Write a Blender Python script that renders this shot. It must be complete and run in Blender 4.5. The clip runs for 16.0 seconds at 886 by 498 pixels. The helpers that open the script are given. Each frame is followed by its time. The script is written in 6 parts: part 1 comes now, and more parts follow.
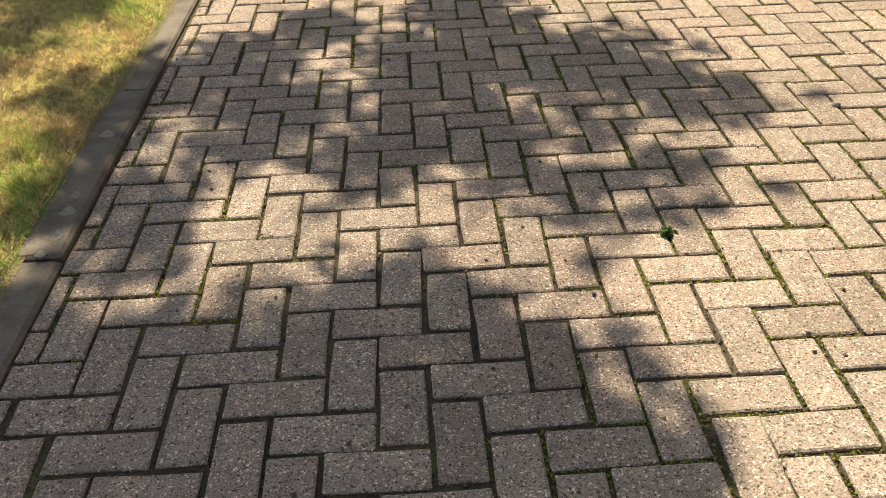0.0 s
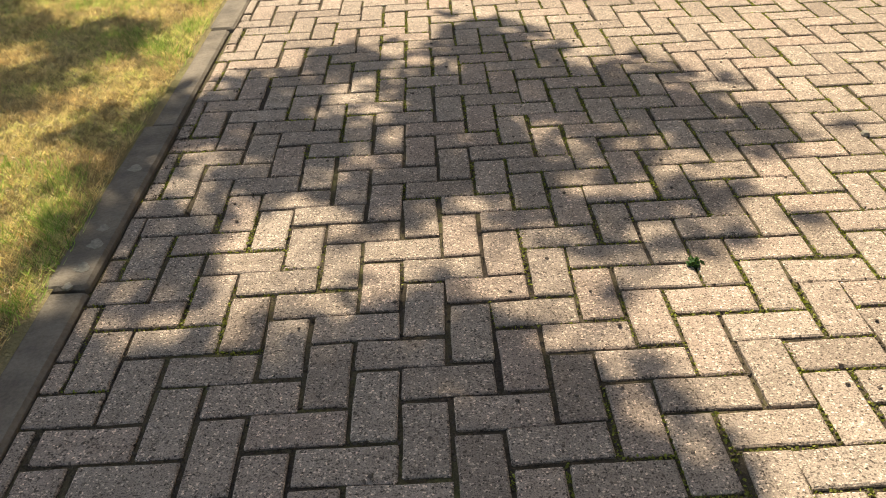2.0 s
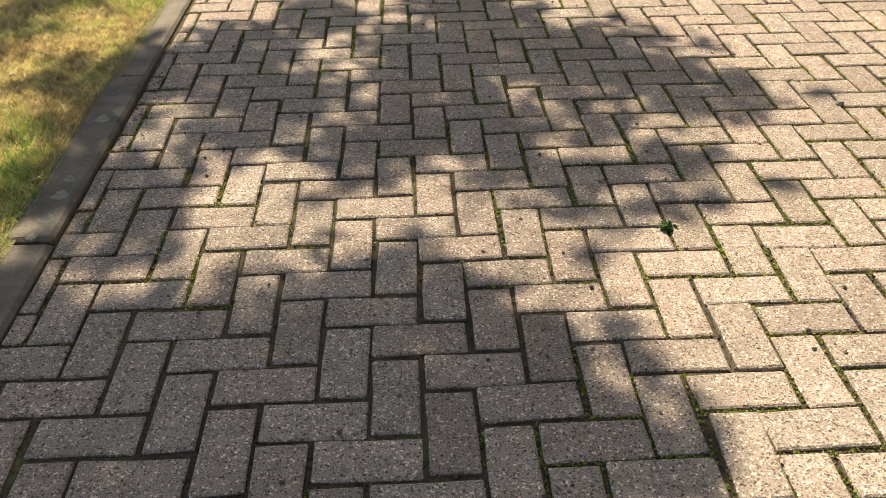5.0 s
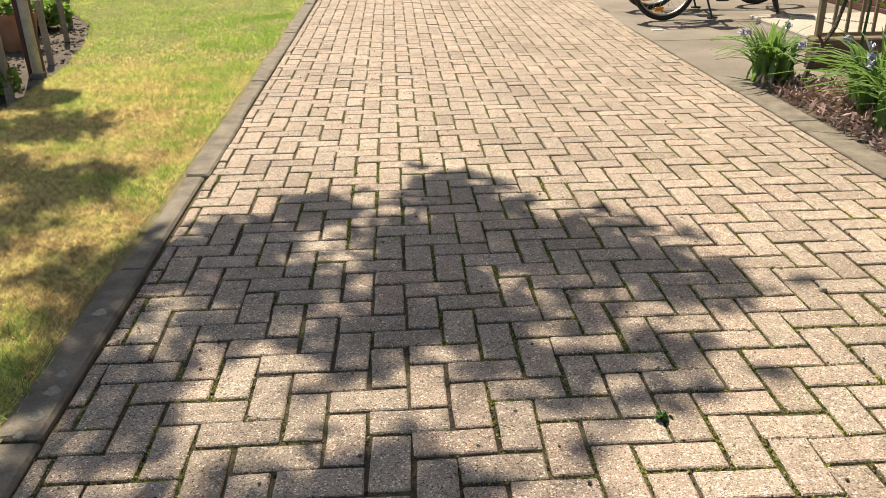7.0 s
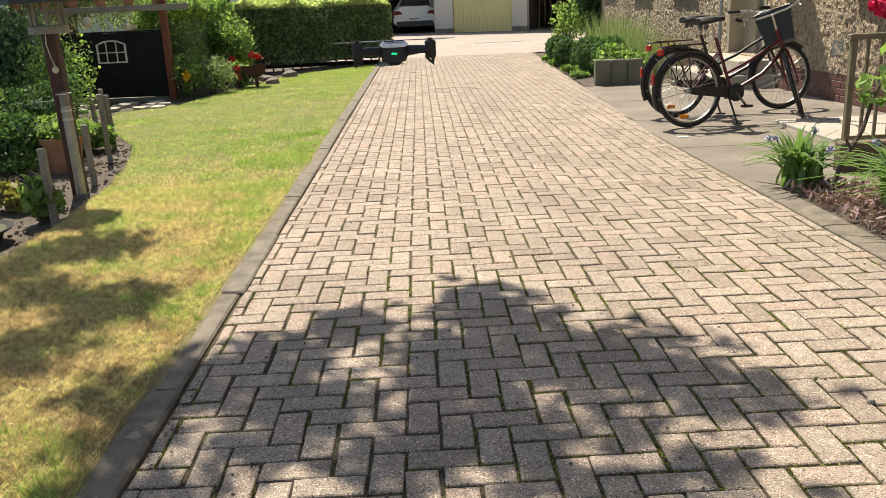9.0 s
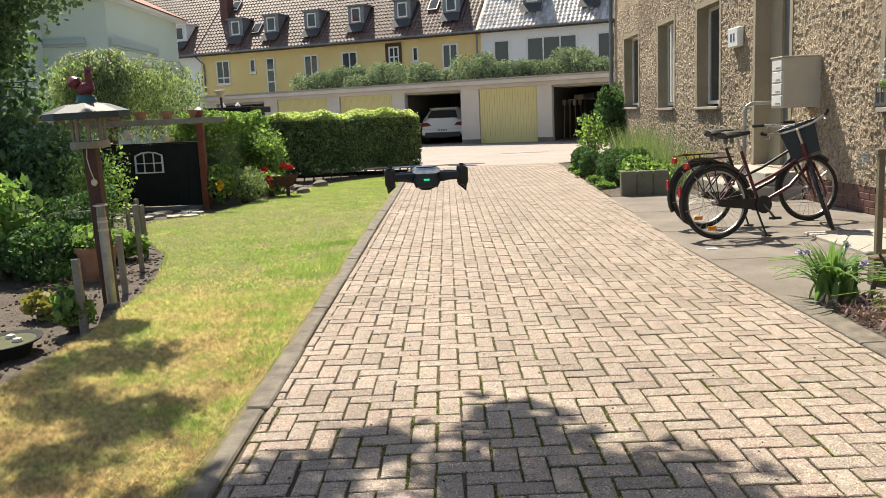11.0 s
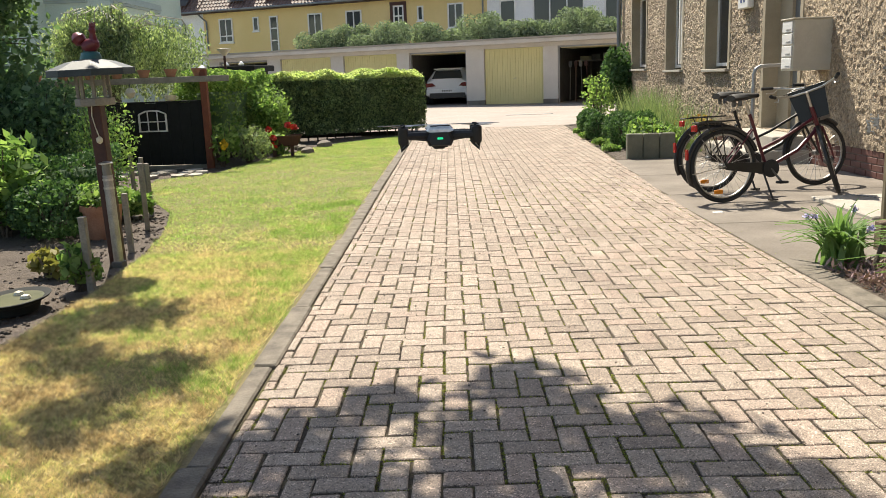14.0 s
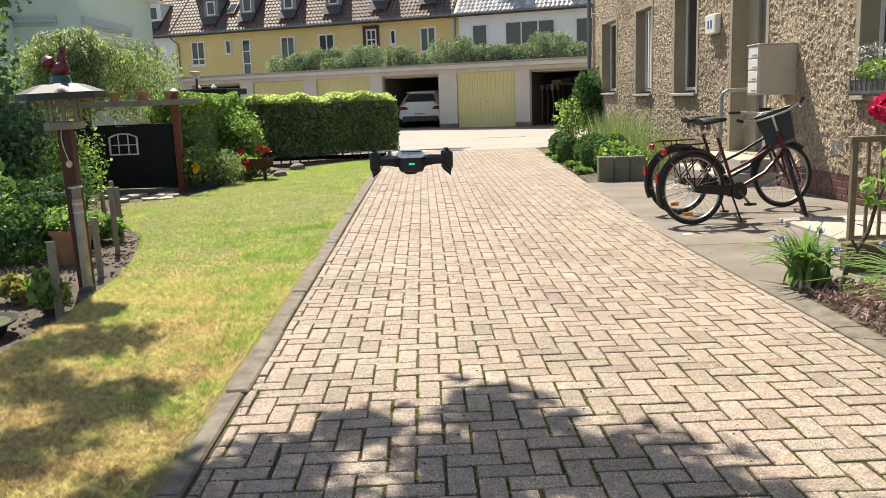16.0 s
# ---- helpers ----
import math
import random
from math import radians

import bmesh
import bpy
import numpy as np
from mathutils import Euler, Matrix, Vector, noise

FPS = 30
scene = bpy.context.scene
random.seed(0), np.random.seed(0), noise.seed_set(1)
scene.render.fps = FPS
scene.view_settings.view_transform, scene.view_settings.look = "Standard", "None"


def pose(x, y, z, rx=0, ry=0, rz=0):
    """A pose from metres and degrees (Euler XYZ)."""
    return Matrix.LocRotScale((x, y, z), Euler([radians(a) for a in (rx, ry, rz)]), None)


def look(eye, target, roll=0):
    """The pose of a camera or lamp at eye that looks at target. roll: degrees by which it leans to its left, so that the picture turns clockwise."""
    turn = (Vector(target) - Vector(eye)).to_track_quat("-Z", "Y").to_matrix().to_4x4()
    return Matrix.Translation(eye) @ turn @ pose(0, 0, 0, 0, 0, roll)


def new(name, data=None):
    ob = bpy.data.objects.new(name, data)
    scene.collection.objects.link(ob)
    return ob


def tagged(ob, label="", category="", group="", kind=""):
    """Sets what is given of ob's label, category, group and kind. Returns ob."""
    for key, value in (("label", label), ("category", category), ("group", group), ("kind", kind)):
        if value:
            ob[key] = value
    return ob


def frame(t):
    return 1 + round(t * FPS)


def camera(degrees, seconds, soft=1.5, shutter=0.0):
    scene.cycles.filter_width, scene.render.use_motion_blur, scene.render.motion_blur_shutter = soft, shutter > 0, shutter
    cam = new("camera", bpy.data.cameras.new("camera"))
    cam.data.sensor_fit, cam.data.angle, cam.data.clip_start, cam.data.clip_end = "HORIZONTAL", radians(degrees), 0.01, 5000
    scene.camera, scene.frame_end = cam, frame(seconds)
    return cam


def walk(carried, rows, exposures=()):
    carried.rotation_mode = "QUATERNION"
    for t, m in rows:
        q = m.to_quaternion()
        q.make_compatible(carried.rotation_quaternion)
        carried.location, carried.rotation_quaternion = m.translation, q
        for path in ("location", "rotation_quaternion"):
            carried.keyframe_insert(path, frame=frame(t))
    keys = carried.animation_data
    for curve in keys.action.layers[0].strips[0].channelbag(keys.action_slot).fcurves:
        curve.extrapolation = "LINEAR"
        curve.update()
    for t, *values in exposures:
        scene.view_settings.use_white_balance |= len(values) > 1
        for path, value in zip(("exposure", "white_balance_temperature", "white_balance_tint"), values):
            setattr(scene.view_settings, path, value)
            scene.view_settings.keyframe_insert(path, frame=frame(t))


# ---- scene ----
cam = camera(55.9, 16.0, soft=0.6)

PATH = [
    (0, (0.33, 0.74, 1.186), (0.395, 2.363, 0.018), -1.7),
    (0.5, (0.335, 0.743, 1.178), (0.365, 2.396, 0.053), -2.6),
    (1, (0.336, 0.744, 1.173), (0.327, 2.427, 0.093), -3.5),
    (1.5, (0.335, 0.743, 1.173), (0.329, 2.426, 0.093), -3.5),
    (2, (0.337, 0.741, 1.172), (0.343, 2.415, 0.076), -3.0),
    (2.5, (0.335, 0.738, 1.173), (0.384, 2.382, 0.035), -1.0),
    (3, (0.333, 0.737, 1.174), (0.401, 2.359, 0.006), -0.2),
    (3.5, (0.333, 0.735, 1.175), (0.4, 2.365, 0.018), -0.5),
    (3.7, (0.332, 0.736, 1.171), (0.399, 2.372, 0.023), -0.6),
    (5.8, (0.336, 0.75, 1.149), (0.409, 2.366, -0.026), -0.4),
    (6, (0.332, 0.748, 1.161), (0.414, 2.401, 0.037), -0.4),
    (6.5, (0.333, 0.756, 1.181), (0.425, 2.506, 0.218), -0.6),
    (7, (0.335, 0.747, 1.192), (0.434, 2.578, 0.393), -0.8),
    (7.5, (0.342, 0.761, 1.221), (0.422, 2.669, 0.628), -1.5),
    (8, (0.336, 0.755, 1.219), (0.388, 2.677, 0.669), -1.9),
    (8.5, (0.337, 0.758, 1.218), (0.374, 2.677, 0.656), -2.3),
    (9, (0.336, 0.759, 1.224), (0.368, 2.679, 0.663), -2.6),
    (9.5, (0.335, 0.762, 1.228), (0.371, 2.695, 0.718), -2.6),
    (10, (0.327, 0.773, 1.261), (0.336, 2.731, 0.855), -2.4),
    (10.2, (0.329, 0.779, 1.259), (0.32, 2.748, 0.904), -2.4),
    (12.3, (0.317, 0.798, 1.261), (0.288, 2.775, 0.963), -2.7),
    (12.5, (0.315, 0.791, 1.268), (0.279, 2.767, 0.962), -2.8),
    (13, (0.313, 0.795, 1.265), (0.271, 2.767, 0.938), -2.7),
    (13.5, (0.313, 0.793, 1.265), (0.283, 2.759, 0.902), -2.3),
    (14, (0.306, 0.793, 1.254), (0.277, 2.752, 0.853), -2.1),
    (14.5, (0.307, 0.79, 1.261), (0.289, 2.748, 0.854), -1.9),
    (15, (0.311, 0.776, 1.263), (0.317, 2.738, 0.879), -1.9),
    (15.5, (0.313, 0.785, 1.264), (0.34, 2.751, 0.897), -1.8),
    (16, (0.31, 0.785, 1.261), (0.346, 2.754, 0.91), -2.0),
]
walk(cam, [(t, look(eye, target, roll)) for t, eye, target, roll in PATH],
     exposures=[(0.0, 0.70, 8600, 9), (5.0, 0.74, 8400, 9), (8.0, 0.74, 7700, 8), (12.5, 0.82, 7200, 8), (16.0, 0.87, 7200, 8)])

# ---- world, sun ----
SUN = Vector((-0.20, 0.53, 0.82)).normalized()
world = bpy.data.worlds.new("world")
scene.world = world
world.use_nodes = True
wn = world.node_tree
sky = wn.nodes.new("ShaderNodeTexSky")
sky.sky_type = "NISHITA"
sky.sun_disc = False
sky.sun_elevation = math.asin(SUN.z)
sky.sun_rotation = math.atan2(SUN.x, SUN.y)
wn.nodes["Background"].inputs["Strength"].default_value = 0.102
wn.links.new(sky.outputs["Color"], wn.nodes["Background"].inputs["Color"])
sun_data = bpy.data.lights.new("sun", "SUN")
sun_data.energy, sun_data.angle, sun_data.color = 5.0, radians(0.55), (1.0, 0.95, 0.87)
sun = new("sun", sun_data)
sun.matrix_world = look(SUN * 40, (0, 0, 0))


# ---- materials ----
def ramp(nt, fac, stops):
    r = nt.nodes.new("ShaderNodeValToRGB")
    el = r.color_ramp.elements
    while len(el) < len(stops):
        el.new(0.5)
    for e, (p, c) in zip(el, stops):
        e.position, e.color = p, (*c, 1)
    nt.links.new(fac, r.inputs["Fac"])
    return r.outputs["Color"]


def noise_tex(nt, co, scale, detail=4, rough=0.6):
    n = nt.nodes.new("ShaderNodeTexNoise")
    n.inputs["Scale"].default_value, n.inputs["Detail"].default_value, n.inputs["Roughness"].default_value = scale, detail, rough
    nt.links.new(co, n.inputs["Vector"])
    return n.outputs["Fac"]


def mixc(nt, kind, fac, a, b):
    m = nt.nodes.new("ShaderNodeMix")
    m.data_type, m.blend_type = "RGBA", kind
    for sock, v in ((m.inputs[0], fac), (m.inputs[6], a), (m.inputs[7], b)):
        if isinstance(v, (int, float)):
            sock.default_value = v
        elif isinstance(v, tuple):
            sock.default_value = (*v, 1)
        else:
            nt.links.new(v, sock)
    return m.outputs[2]


def base_mat(name, rough=0.8, metal=0.0):
    m = bpy.data.materials.new(name)
    m.use_nodes = True
    nt = m.node_tree
    b = nt.nodes["Principled BSDF"]
    b.inputs["Roughness"].default_value, b.inputs["Metallic"].default_value = rough, metal
    g = nt.nodes.new("ShaderNodeNewGeometry")
    return m, nt, b, g.outputs["Position"], g


def bumped(nt, b, height, strength, dist):
    n = nt.nodes.new("ShaderNodeBump")
    n.inputs["Strength"].default_value, n.inputs["Distance"].default_value = strength, dist
    nt.links.new(height, n.inputs["Height"])
    nt.links.new(n.outputs["Normal"], b.inputs["Normal"])


def simple(name, c1, c2, rough=0.7, metal=0.0, scale=8, fine=120, bump=0.15, dist=0.004, vary=0.0):
    """A two-scale surface: broad stains between c1 and c2, fine grain, light relief."""
    m, nt, b, co, g = base_mat(name, rough, metal)
    broad = ramp(nt, noise_tex(nt, co, scale, 5), [(0.3, c1), (0.7, c2)])
    f = noise_tex(nt, co, fine, 3)
    col = mixc(nt, "MULTIPLY", 0.6, broad, ramp(nt, f, [(0.3, (0.65, 0.65, 0.65)), (0.7, (1.15, 1.15, 1.15))]))
    if vary:
        col = mixc(nt, "MULTIPLY", 1.0, col, ramp(nt, g.outputs["Random Per Island"], [(0, (1 - vary,) * 3), (1, (1 + vary,) * 3)]))
    nt.links.new(col, b.inputs["Base Color"])
    bumped(nt, b, f, bump, dist)
    return m


def paver_mat(name, per_object):
    m, nt, b, co, g = base_mat(name, 0.85)
    if per_object:
        rnd = nt.nodes.new("ShaderNodeObjectInfo").outputs["Random"]
    else:
        rnd = g.outputs["Random Per Island"]
    tone = ramp(nt, rnd, [(0, (0.285, 0.231, 0.19)), (0.25, (0.34, 0.281, 0.233)), (0.55, (0.36, 0.303, 0.254)), (0.8, (0.37, 0.29, 0.24)), (1, (0.40, 0.335, 0.28))])
    broad = noise_tex(nt, co, 1.3, 4)
    tone = mixc(nt, "MULTIPLY", 0.75, tone, ramp(nt, broad, [(0.3, (0.74, 0.73, 0.74)), (0.7, (1.12, 1.12, 1.12))]))
    mid = noise_tex(nt, co, 22, 5, 0.7)
    tone = mixc(nt, "MULTIPLY", 0.8, tone, ramp(nt, mid, [(0.3, (0.66, 0.64, 0.62)), (0.66, (1.1, 1.1, 1.1))]))
    v = nt.nodes.new("ShaderNodeTexVoronoi")
    v.inputs["Scale"].default_value = 250
    nt.links.new(co, v.inputs["Vector"])
    pick = nt.nodes.new("ShaderNodeSeparateColor")
    nt.links.new(v.outputs["Color"], pick.inputs[0])
    grit = ramp(nt, pick.outputs[0], [(0.0, (0.3, 0.28, 0.26)), (0.07, (0.45, 0.43, 0.41)), (0.12, (0.92, 0.92, 0.92)), (0.90, (1.0, 1.0, 1.0)), (0.94, (2.1, 2.08, 2.04))])
    tone = mixc(nt, "MULTIPLY", 1.0, tone, grit)
    f = noise_tex(nt, co, 300, 3)
    tone = mixc(nt, "MULTIPLY", 0.9, tone, ramp(nt, f, [(0.32, (0.2, 0.19, 0.18)), (0.46, (0.92, 0.92, 0.92)), (0.70, (1.5, 1.49, 1.46))]))
    pits = noise_tex(nt, co, 75, 2)
    tone = mixc(nt, "MULTIPLY", 1.0, tone, ramp(nt, pits, [(0.28, (0.28, 0.26, 0.24)), (0.36, (1.0, 1.0, 1.0))]))
    nt.links.new(tone, b.inputs["Base Color"])
    add = nt.nodes.new("ShaderNodeMath")
    nt.links.new(f, add.inputs[0])
    nt.links.new(v.outputs["Distance"], add.inputs[1])
    bumped(nt, b, add.outputs[0], 0.5, 0.003)
    return m


def joint_mat():
    m, nt, b, co, g = base_mat("joint_soil_and_moss", 0.95)
    moss = noise_tex(nt, co, 3.2, 5, 0.7)
    col = ramp(nt, moss, [(0.38, (0.07, 0.053, 0.04)), (0.54, (0.11, 0.09, 0.05)), (0.66, (0.14, 0.14, 0.05))])
    f = noise_tex(nt, co, 190, 4)
    col = mixc(nt, "MULTIPLY", 0.8, col, ramp(nt, f, [(0.3, (0.45, 0.45, 0.45)), (0.7, (1.4, 1.4, 1.4))]))
    nt.links.new(col, b.inputs["Base Color"])
    bumped(nt, b, f, 1.0, 0.012)
    return m


def foliage_mat(name, dark, light, vary=0.35, trans=0.25):
    dark, light = (1.25 * dark[0], 1.3 * dark[1], 2.0 * dark[2]), (1.35 * light[0], 1.35 * light[1], 2.4 * light[2])
    m, nt, b, co, g = base_mat(name, 0.65)
    b.inputs["Specular IOR Level"].default_value = 0.25
    rnd = ramp(nt, g.outputs["Random Per Island"], [(0, dark), (0.6, tuple((a + c) / 2 for a, c in zip(dark, light))), (1, light)])
    col = mixc(nt, "MULTIPLY", 0.6, rnd, ramp(nt, noise_tex(nt, co, 2.2, 3), [(0.3, (1 - vary,) * 3), (0.7, (1 + vary,) * 3)]))
    nt.links.new(col, b.inputs["Base Color"])
    t = nt.nodes.new("ShaderNodeBsdfTranslucent")
    nt.links.new(mixc(nt, "MULTIPLY", 1.0, col, (1.35, 1.45, 0.85)), t.inputs["Color"])
    mx = nt.nodes.new("ShaderNodeMixShader")
    mx.inputs["Fac"].default_value = trans * 1.4
    nt.links.new(b.outputs["BSDF"], mx.inputs[1])
    nt.links.new(t.outputs["BSDF"], mx.inputs[2])
    nt.links.new(mx.outputs["Shader"], nt.nodes["Material Output"].inputs["Surface"])
    return m


def grass_mat():
    m, nt, b, co, g = base_mat("lawn_grass", 0.6)
    patch = noise_tex(nt, co, 2.3, 6, 0.75)
    rnd = g.outputs["Random Per Island"]
    sep = nt.nodes.new("ShaderNodeSeparateXYZ")
    nt.links.new(co, sep.inputs[0])
    far = nt.nodes.new("ShaderNodeMapRange")
    far.inputs["From Min"].default_value, far.inputs["From Max"].default_value = 5.0, 9.0
    far.inputs["To Min"].default_value, far.inputs["To Max"].default_value = -0.12, 0.15
    nt.links.new(sep.outputs["Y"], far.inputs["Value"])
    s1 = nt.nodes.new("ShaderNodeMath")
    nt.links.new(patch, s1.inputs[0])
    nt.links.new(far.outputs[0], s1.inputs[1])
    jit = nt.nodes.new("ShaderNodeMath")
    jit.operation = "MULTIPLY_ADD"
    nt.links.new(rnd, jit.inputs[0])
    jit.inputs[1].default_value = 0.26
    nt.links.new(s1.outputs[0], jit.inputs[2])
    col = ramp(nt, jit.outputs[0], [(0.36, (0.46, 0.34, 0.20)), (0.50, (0.72, 0.59, 0.39)), (0.60, (0.63, 0.60, 0.30)), (0.71, (0.40, 0.51, 0.17)), (0.86, (0.28, 0.45, 0.13))])
    col = mixc(nt, "MULTIPLY", 1.0, col, ramp(nt, noise_tex(nt, co, 30, 4, 0.7), [(0.36, (0.36, 0.33, 0.29)), (0.55, (1.15, 1.15, 1.15))]))
    nt.links.new(col, b.inputs["Base Color"])
    t = nt.nodes.new("ShaderNodeBsdfTranslucent")
    nt.links.new(mixc(nt, "MULTIPLY", 1.0, col, (1.3, 1.3, 0.95)), t.inputs["Color"])
    mx = nt.nodes.new("ShaderNodeMixShader")
    mx.inputs["Fac"].default_value = 0.5
    nt.links.new(b.outputs["BSDF"], mx.inputs[1])
    nt.links.new(t.outputs["BSDF"], mx.inputs[2])
    nt.links.new(mx.outputs["Shader"], nt.nodes["Material Output"].inputs["Surface"])
    return m


def facade_mat():
    m, nt, b, co, g = base_mat("pebbledash_render", 0.9)
    v = nt.nodes.new("ShaderNodeTexVoronoi")
    v.inputs["Scale"].default_value = 26
    warp = nt.nodes.new("ShaderNodeTexNoise")
    warp.inputs["Scale"].default_value = 9
    nt.links.new(co, warp.inputs["Vector"])
    nt.links.new(mixc(nt, "LINEAR_LIGHT", 0.05, co, warp.outputs["Color"]), v.inputs["Vector"])
    f = noise_tex(nt, co, 24, 7, 0.8)
    stain = noise_tex(nt, co, 0.55, 5, 0.7)
    col = ramp(nt, stain, [(0.3, (0.25, 0.195, 0.14)), (0.5, (0.40, 0.325, 0.24)), (0.72, (0.55, 0.46, 0.345))])
    col = mixc(nt, "MULTIPLY", 0.85, col, ramp(nt, f, [(0.36, (0.3, 0.26, 0.22)), (0.5, (0.88, 0.85, 0.81)), (0.62, (1.45, 1.42, 1.36))]))
    nt.links.new(col, b.inputs["Base Color"])
    add = nt.nodes.new("ShaderNodeMath")
    add.operation = "MULTIPLY_ADD"
    nt.links.new(f, add.inputs[0])
    add.inputs[1].default_value = 1.2
    nt.links.new(v.outputs["Distance"], add.inputs[2])
    bumped(nt, b, add.outputs[0], 0.9, 0.03)
    return m


def glass_mat(name="window_glass", tint=(0.03, 0.035, 0.04)):
    m, nt, b, co, g = base_mat(name, 0.06)
    b.inputs["Base Color"].default_value = (*tint, 1)
    b.inputs["Specular IOR Level"].default_value = 0.7
    return m


PAVER, PAVER_FAR, JOINT = paver_mat("paver", True), paver_mat("paver_far", False), joint_mat()
KERB = simple("kerb_concrete", (0.105, 0.09, 0.074), (0.235, 0.205, 0.165), 0.92, scale=9, fine=110, bump=0.8, dist=0.006)
LICHEN = simple("lichen", (0.2, 0.19, 0.155), (0.29, 0.275, 0.23), 0.95, scale=60)
CONCRETE = simple("concrete", (0.14, 0.12, 0.10), (0.235, 0.205, 0.175), 0.9, scale=1.8, fine=60, bump=0.6)
STEP_STONE = simple("step_concrete", (0.34, 0.31, 0.27), (0.44, 0.41, 0.36), 0.9, scale=4)
COURT = simple("court_paving", (0.31, 0.265, 0.235), (0.375, 0.325, 0.29), 0.9, scale=0.8, fine=14, bump=0.2)
SOIL = simple("garden_soil", (0.08, 0.062, 0.05), (0.155, 0.123, 0.10), 0.95, scale=3, fine=55, bump=1.0, dist=0.03)
LAWN_BASE = simple("lawn_thatch", (0.36, 0.28, 0.16), (0.25, 0.24, 0.10), 0.95, scale=2.6, fine=110, bump=1.0, dist=0.03)
GROUND = simple("ground_earth", (0.10, 0.09, 0.07), (0.16, 0.14, 0.11), 0.95, scale=0.3)
GRASS = grass_mat()
FACADE = facade_mat()
TRIM = simple("smooth_trim", (0.30, 0.255, 0.185), (0.38, 0.33, 0.245), 0.85, scale=3)
PLINTH = simple("plinth_brick", (0.085, 0.034, 0.03), (0.15, 0.062, 0.05), 0.6, scale=6, fine=60, vary=0.25)
MORTAR = simple("mortar", (0.22, 0.18, 0.15), (0.3, 0.26, 0.22), 0.95)
GLASS = glass_mat()
WHITE_PAINT = simple("white_paint", (0.72, 0.72, 0.71), (0.8, 0.8, 0.79), 0.4, bump=0.03)
GREY_METAL = simple("grey_metal", (0.28, 0.29, 0.30), (0.38, 0.38, 0.39), 0.45, 0.6, bump=0.08)
DARK_METAL = simple("dark_metal", (0.10, 0.10, 0.10), (0.16, 0.155, 0.15), 0.5, 0.3)
ZINC = simple("zinc_sheet", (0.16, 0.18, 0.20), (0.23, 0.25, 0.27), 0.5, 0.4, scale=1.5)
STEEL = simple("stainless_steel", (0.5, 0.49, 0.47), (0.62, 0.61, 0.58), 0.28, 0.9, bump=0.05)
BROWN_WOOD = simple("brown_stained_wood", (0.05, 0.018, 0.013), (0.085, 0.03, 0.021), 0.6, scale=7, fine=60)
GREY_WOOD = simple("weathered_wood", (0.22, 0.20, 0.17), (0.33, 0.30, 0.26), 0.85, scale=9, fine=70)
BLACK_WOOD = simple("black_stained_wood", (0.006, 0.008, 0.008), (0.011, 0.014, 0.0135), 0.9, scale=5, fine=40)
SLATE_GREEN = simple("grey_green_roofing", (0.022, 0.036, 0.045), (0.04, 0.058, 0.068), 0.6, scale=6)
TERRACOTTA = simple("terracotta", (0.33, 0.15, 0.09), (0.44, 0.23, 0.15), 0.85, scale=8)
CREAM = simple("cream_ceramic", (0.6, 0.55, 0.42), (0.7, 0.65, 0.52), 0.3)
BARK = simple("bark", (0.07, 0.052, 0.038), (0.14, 0.11, 0.085), 0.9, scale=14, fine=80, bump=0.7, dist=0.02)
LEAF_HEDGE = foliage_mat("hedge_leaf", (0.045, 0.085, 0.022), (0.16, 0.24, 0.05))
LEAF_BRIGHT = foliage_mat("bright_leaf", (0.065, 0.125, 0.025), (0.25, 0.34, 0.07), trans=0.34)
LEAF_DARK = foliage_mat("dark_leaf", (0.045, 0.085, 0.03), (0.16, 0.24, 0.075), trans=0.32)
LEAF_BOX = foliage_mat("boxwood_leaf", (0.028, 0.062, 0.016), (0.085, 0.15, 0.035))
LEAF_GREY = foliage_mat("grey_green_leaf", (0.10, 0.14, 0.05), (0.25, 0.30, 0.085))
LEAF_IRIS = foliage_mat("iris_leaf", (0.045, 0.095, 0.022), (0.18, 0.27, 0.06), trans=0.3)
DRY_LEAF = foliage_mat("dry_leaf", (0.15, 0.085, 0.045), (0.34, 0.24, 0.145), trans=0.1)
MOSS = foliage_mat("moss", (0.075, 0.075, 0.014), (0.27, 0.30, 0.035), trans=0.2)
RED_PETAL = simple("red_petal", (0.5, 0.02, 0.015), (0.62, 0.05, 0.03), 0.5)
PINK_PETAL = simple("pink_petal", (0.75, 0.02, 0.12), (0.85, 0.06, 0.2), 0.5)
YELLOW_PETAL = simple("yellow_petal", (0.7, 0.45, 0.02), (0.8, 0.55, 0.04), 0.5)
BLUE_PETAL = simple("violet_petal", (0.38, 0.36, 0.55), (0.48, 0.45, 0.66), 0.5)


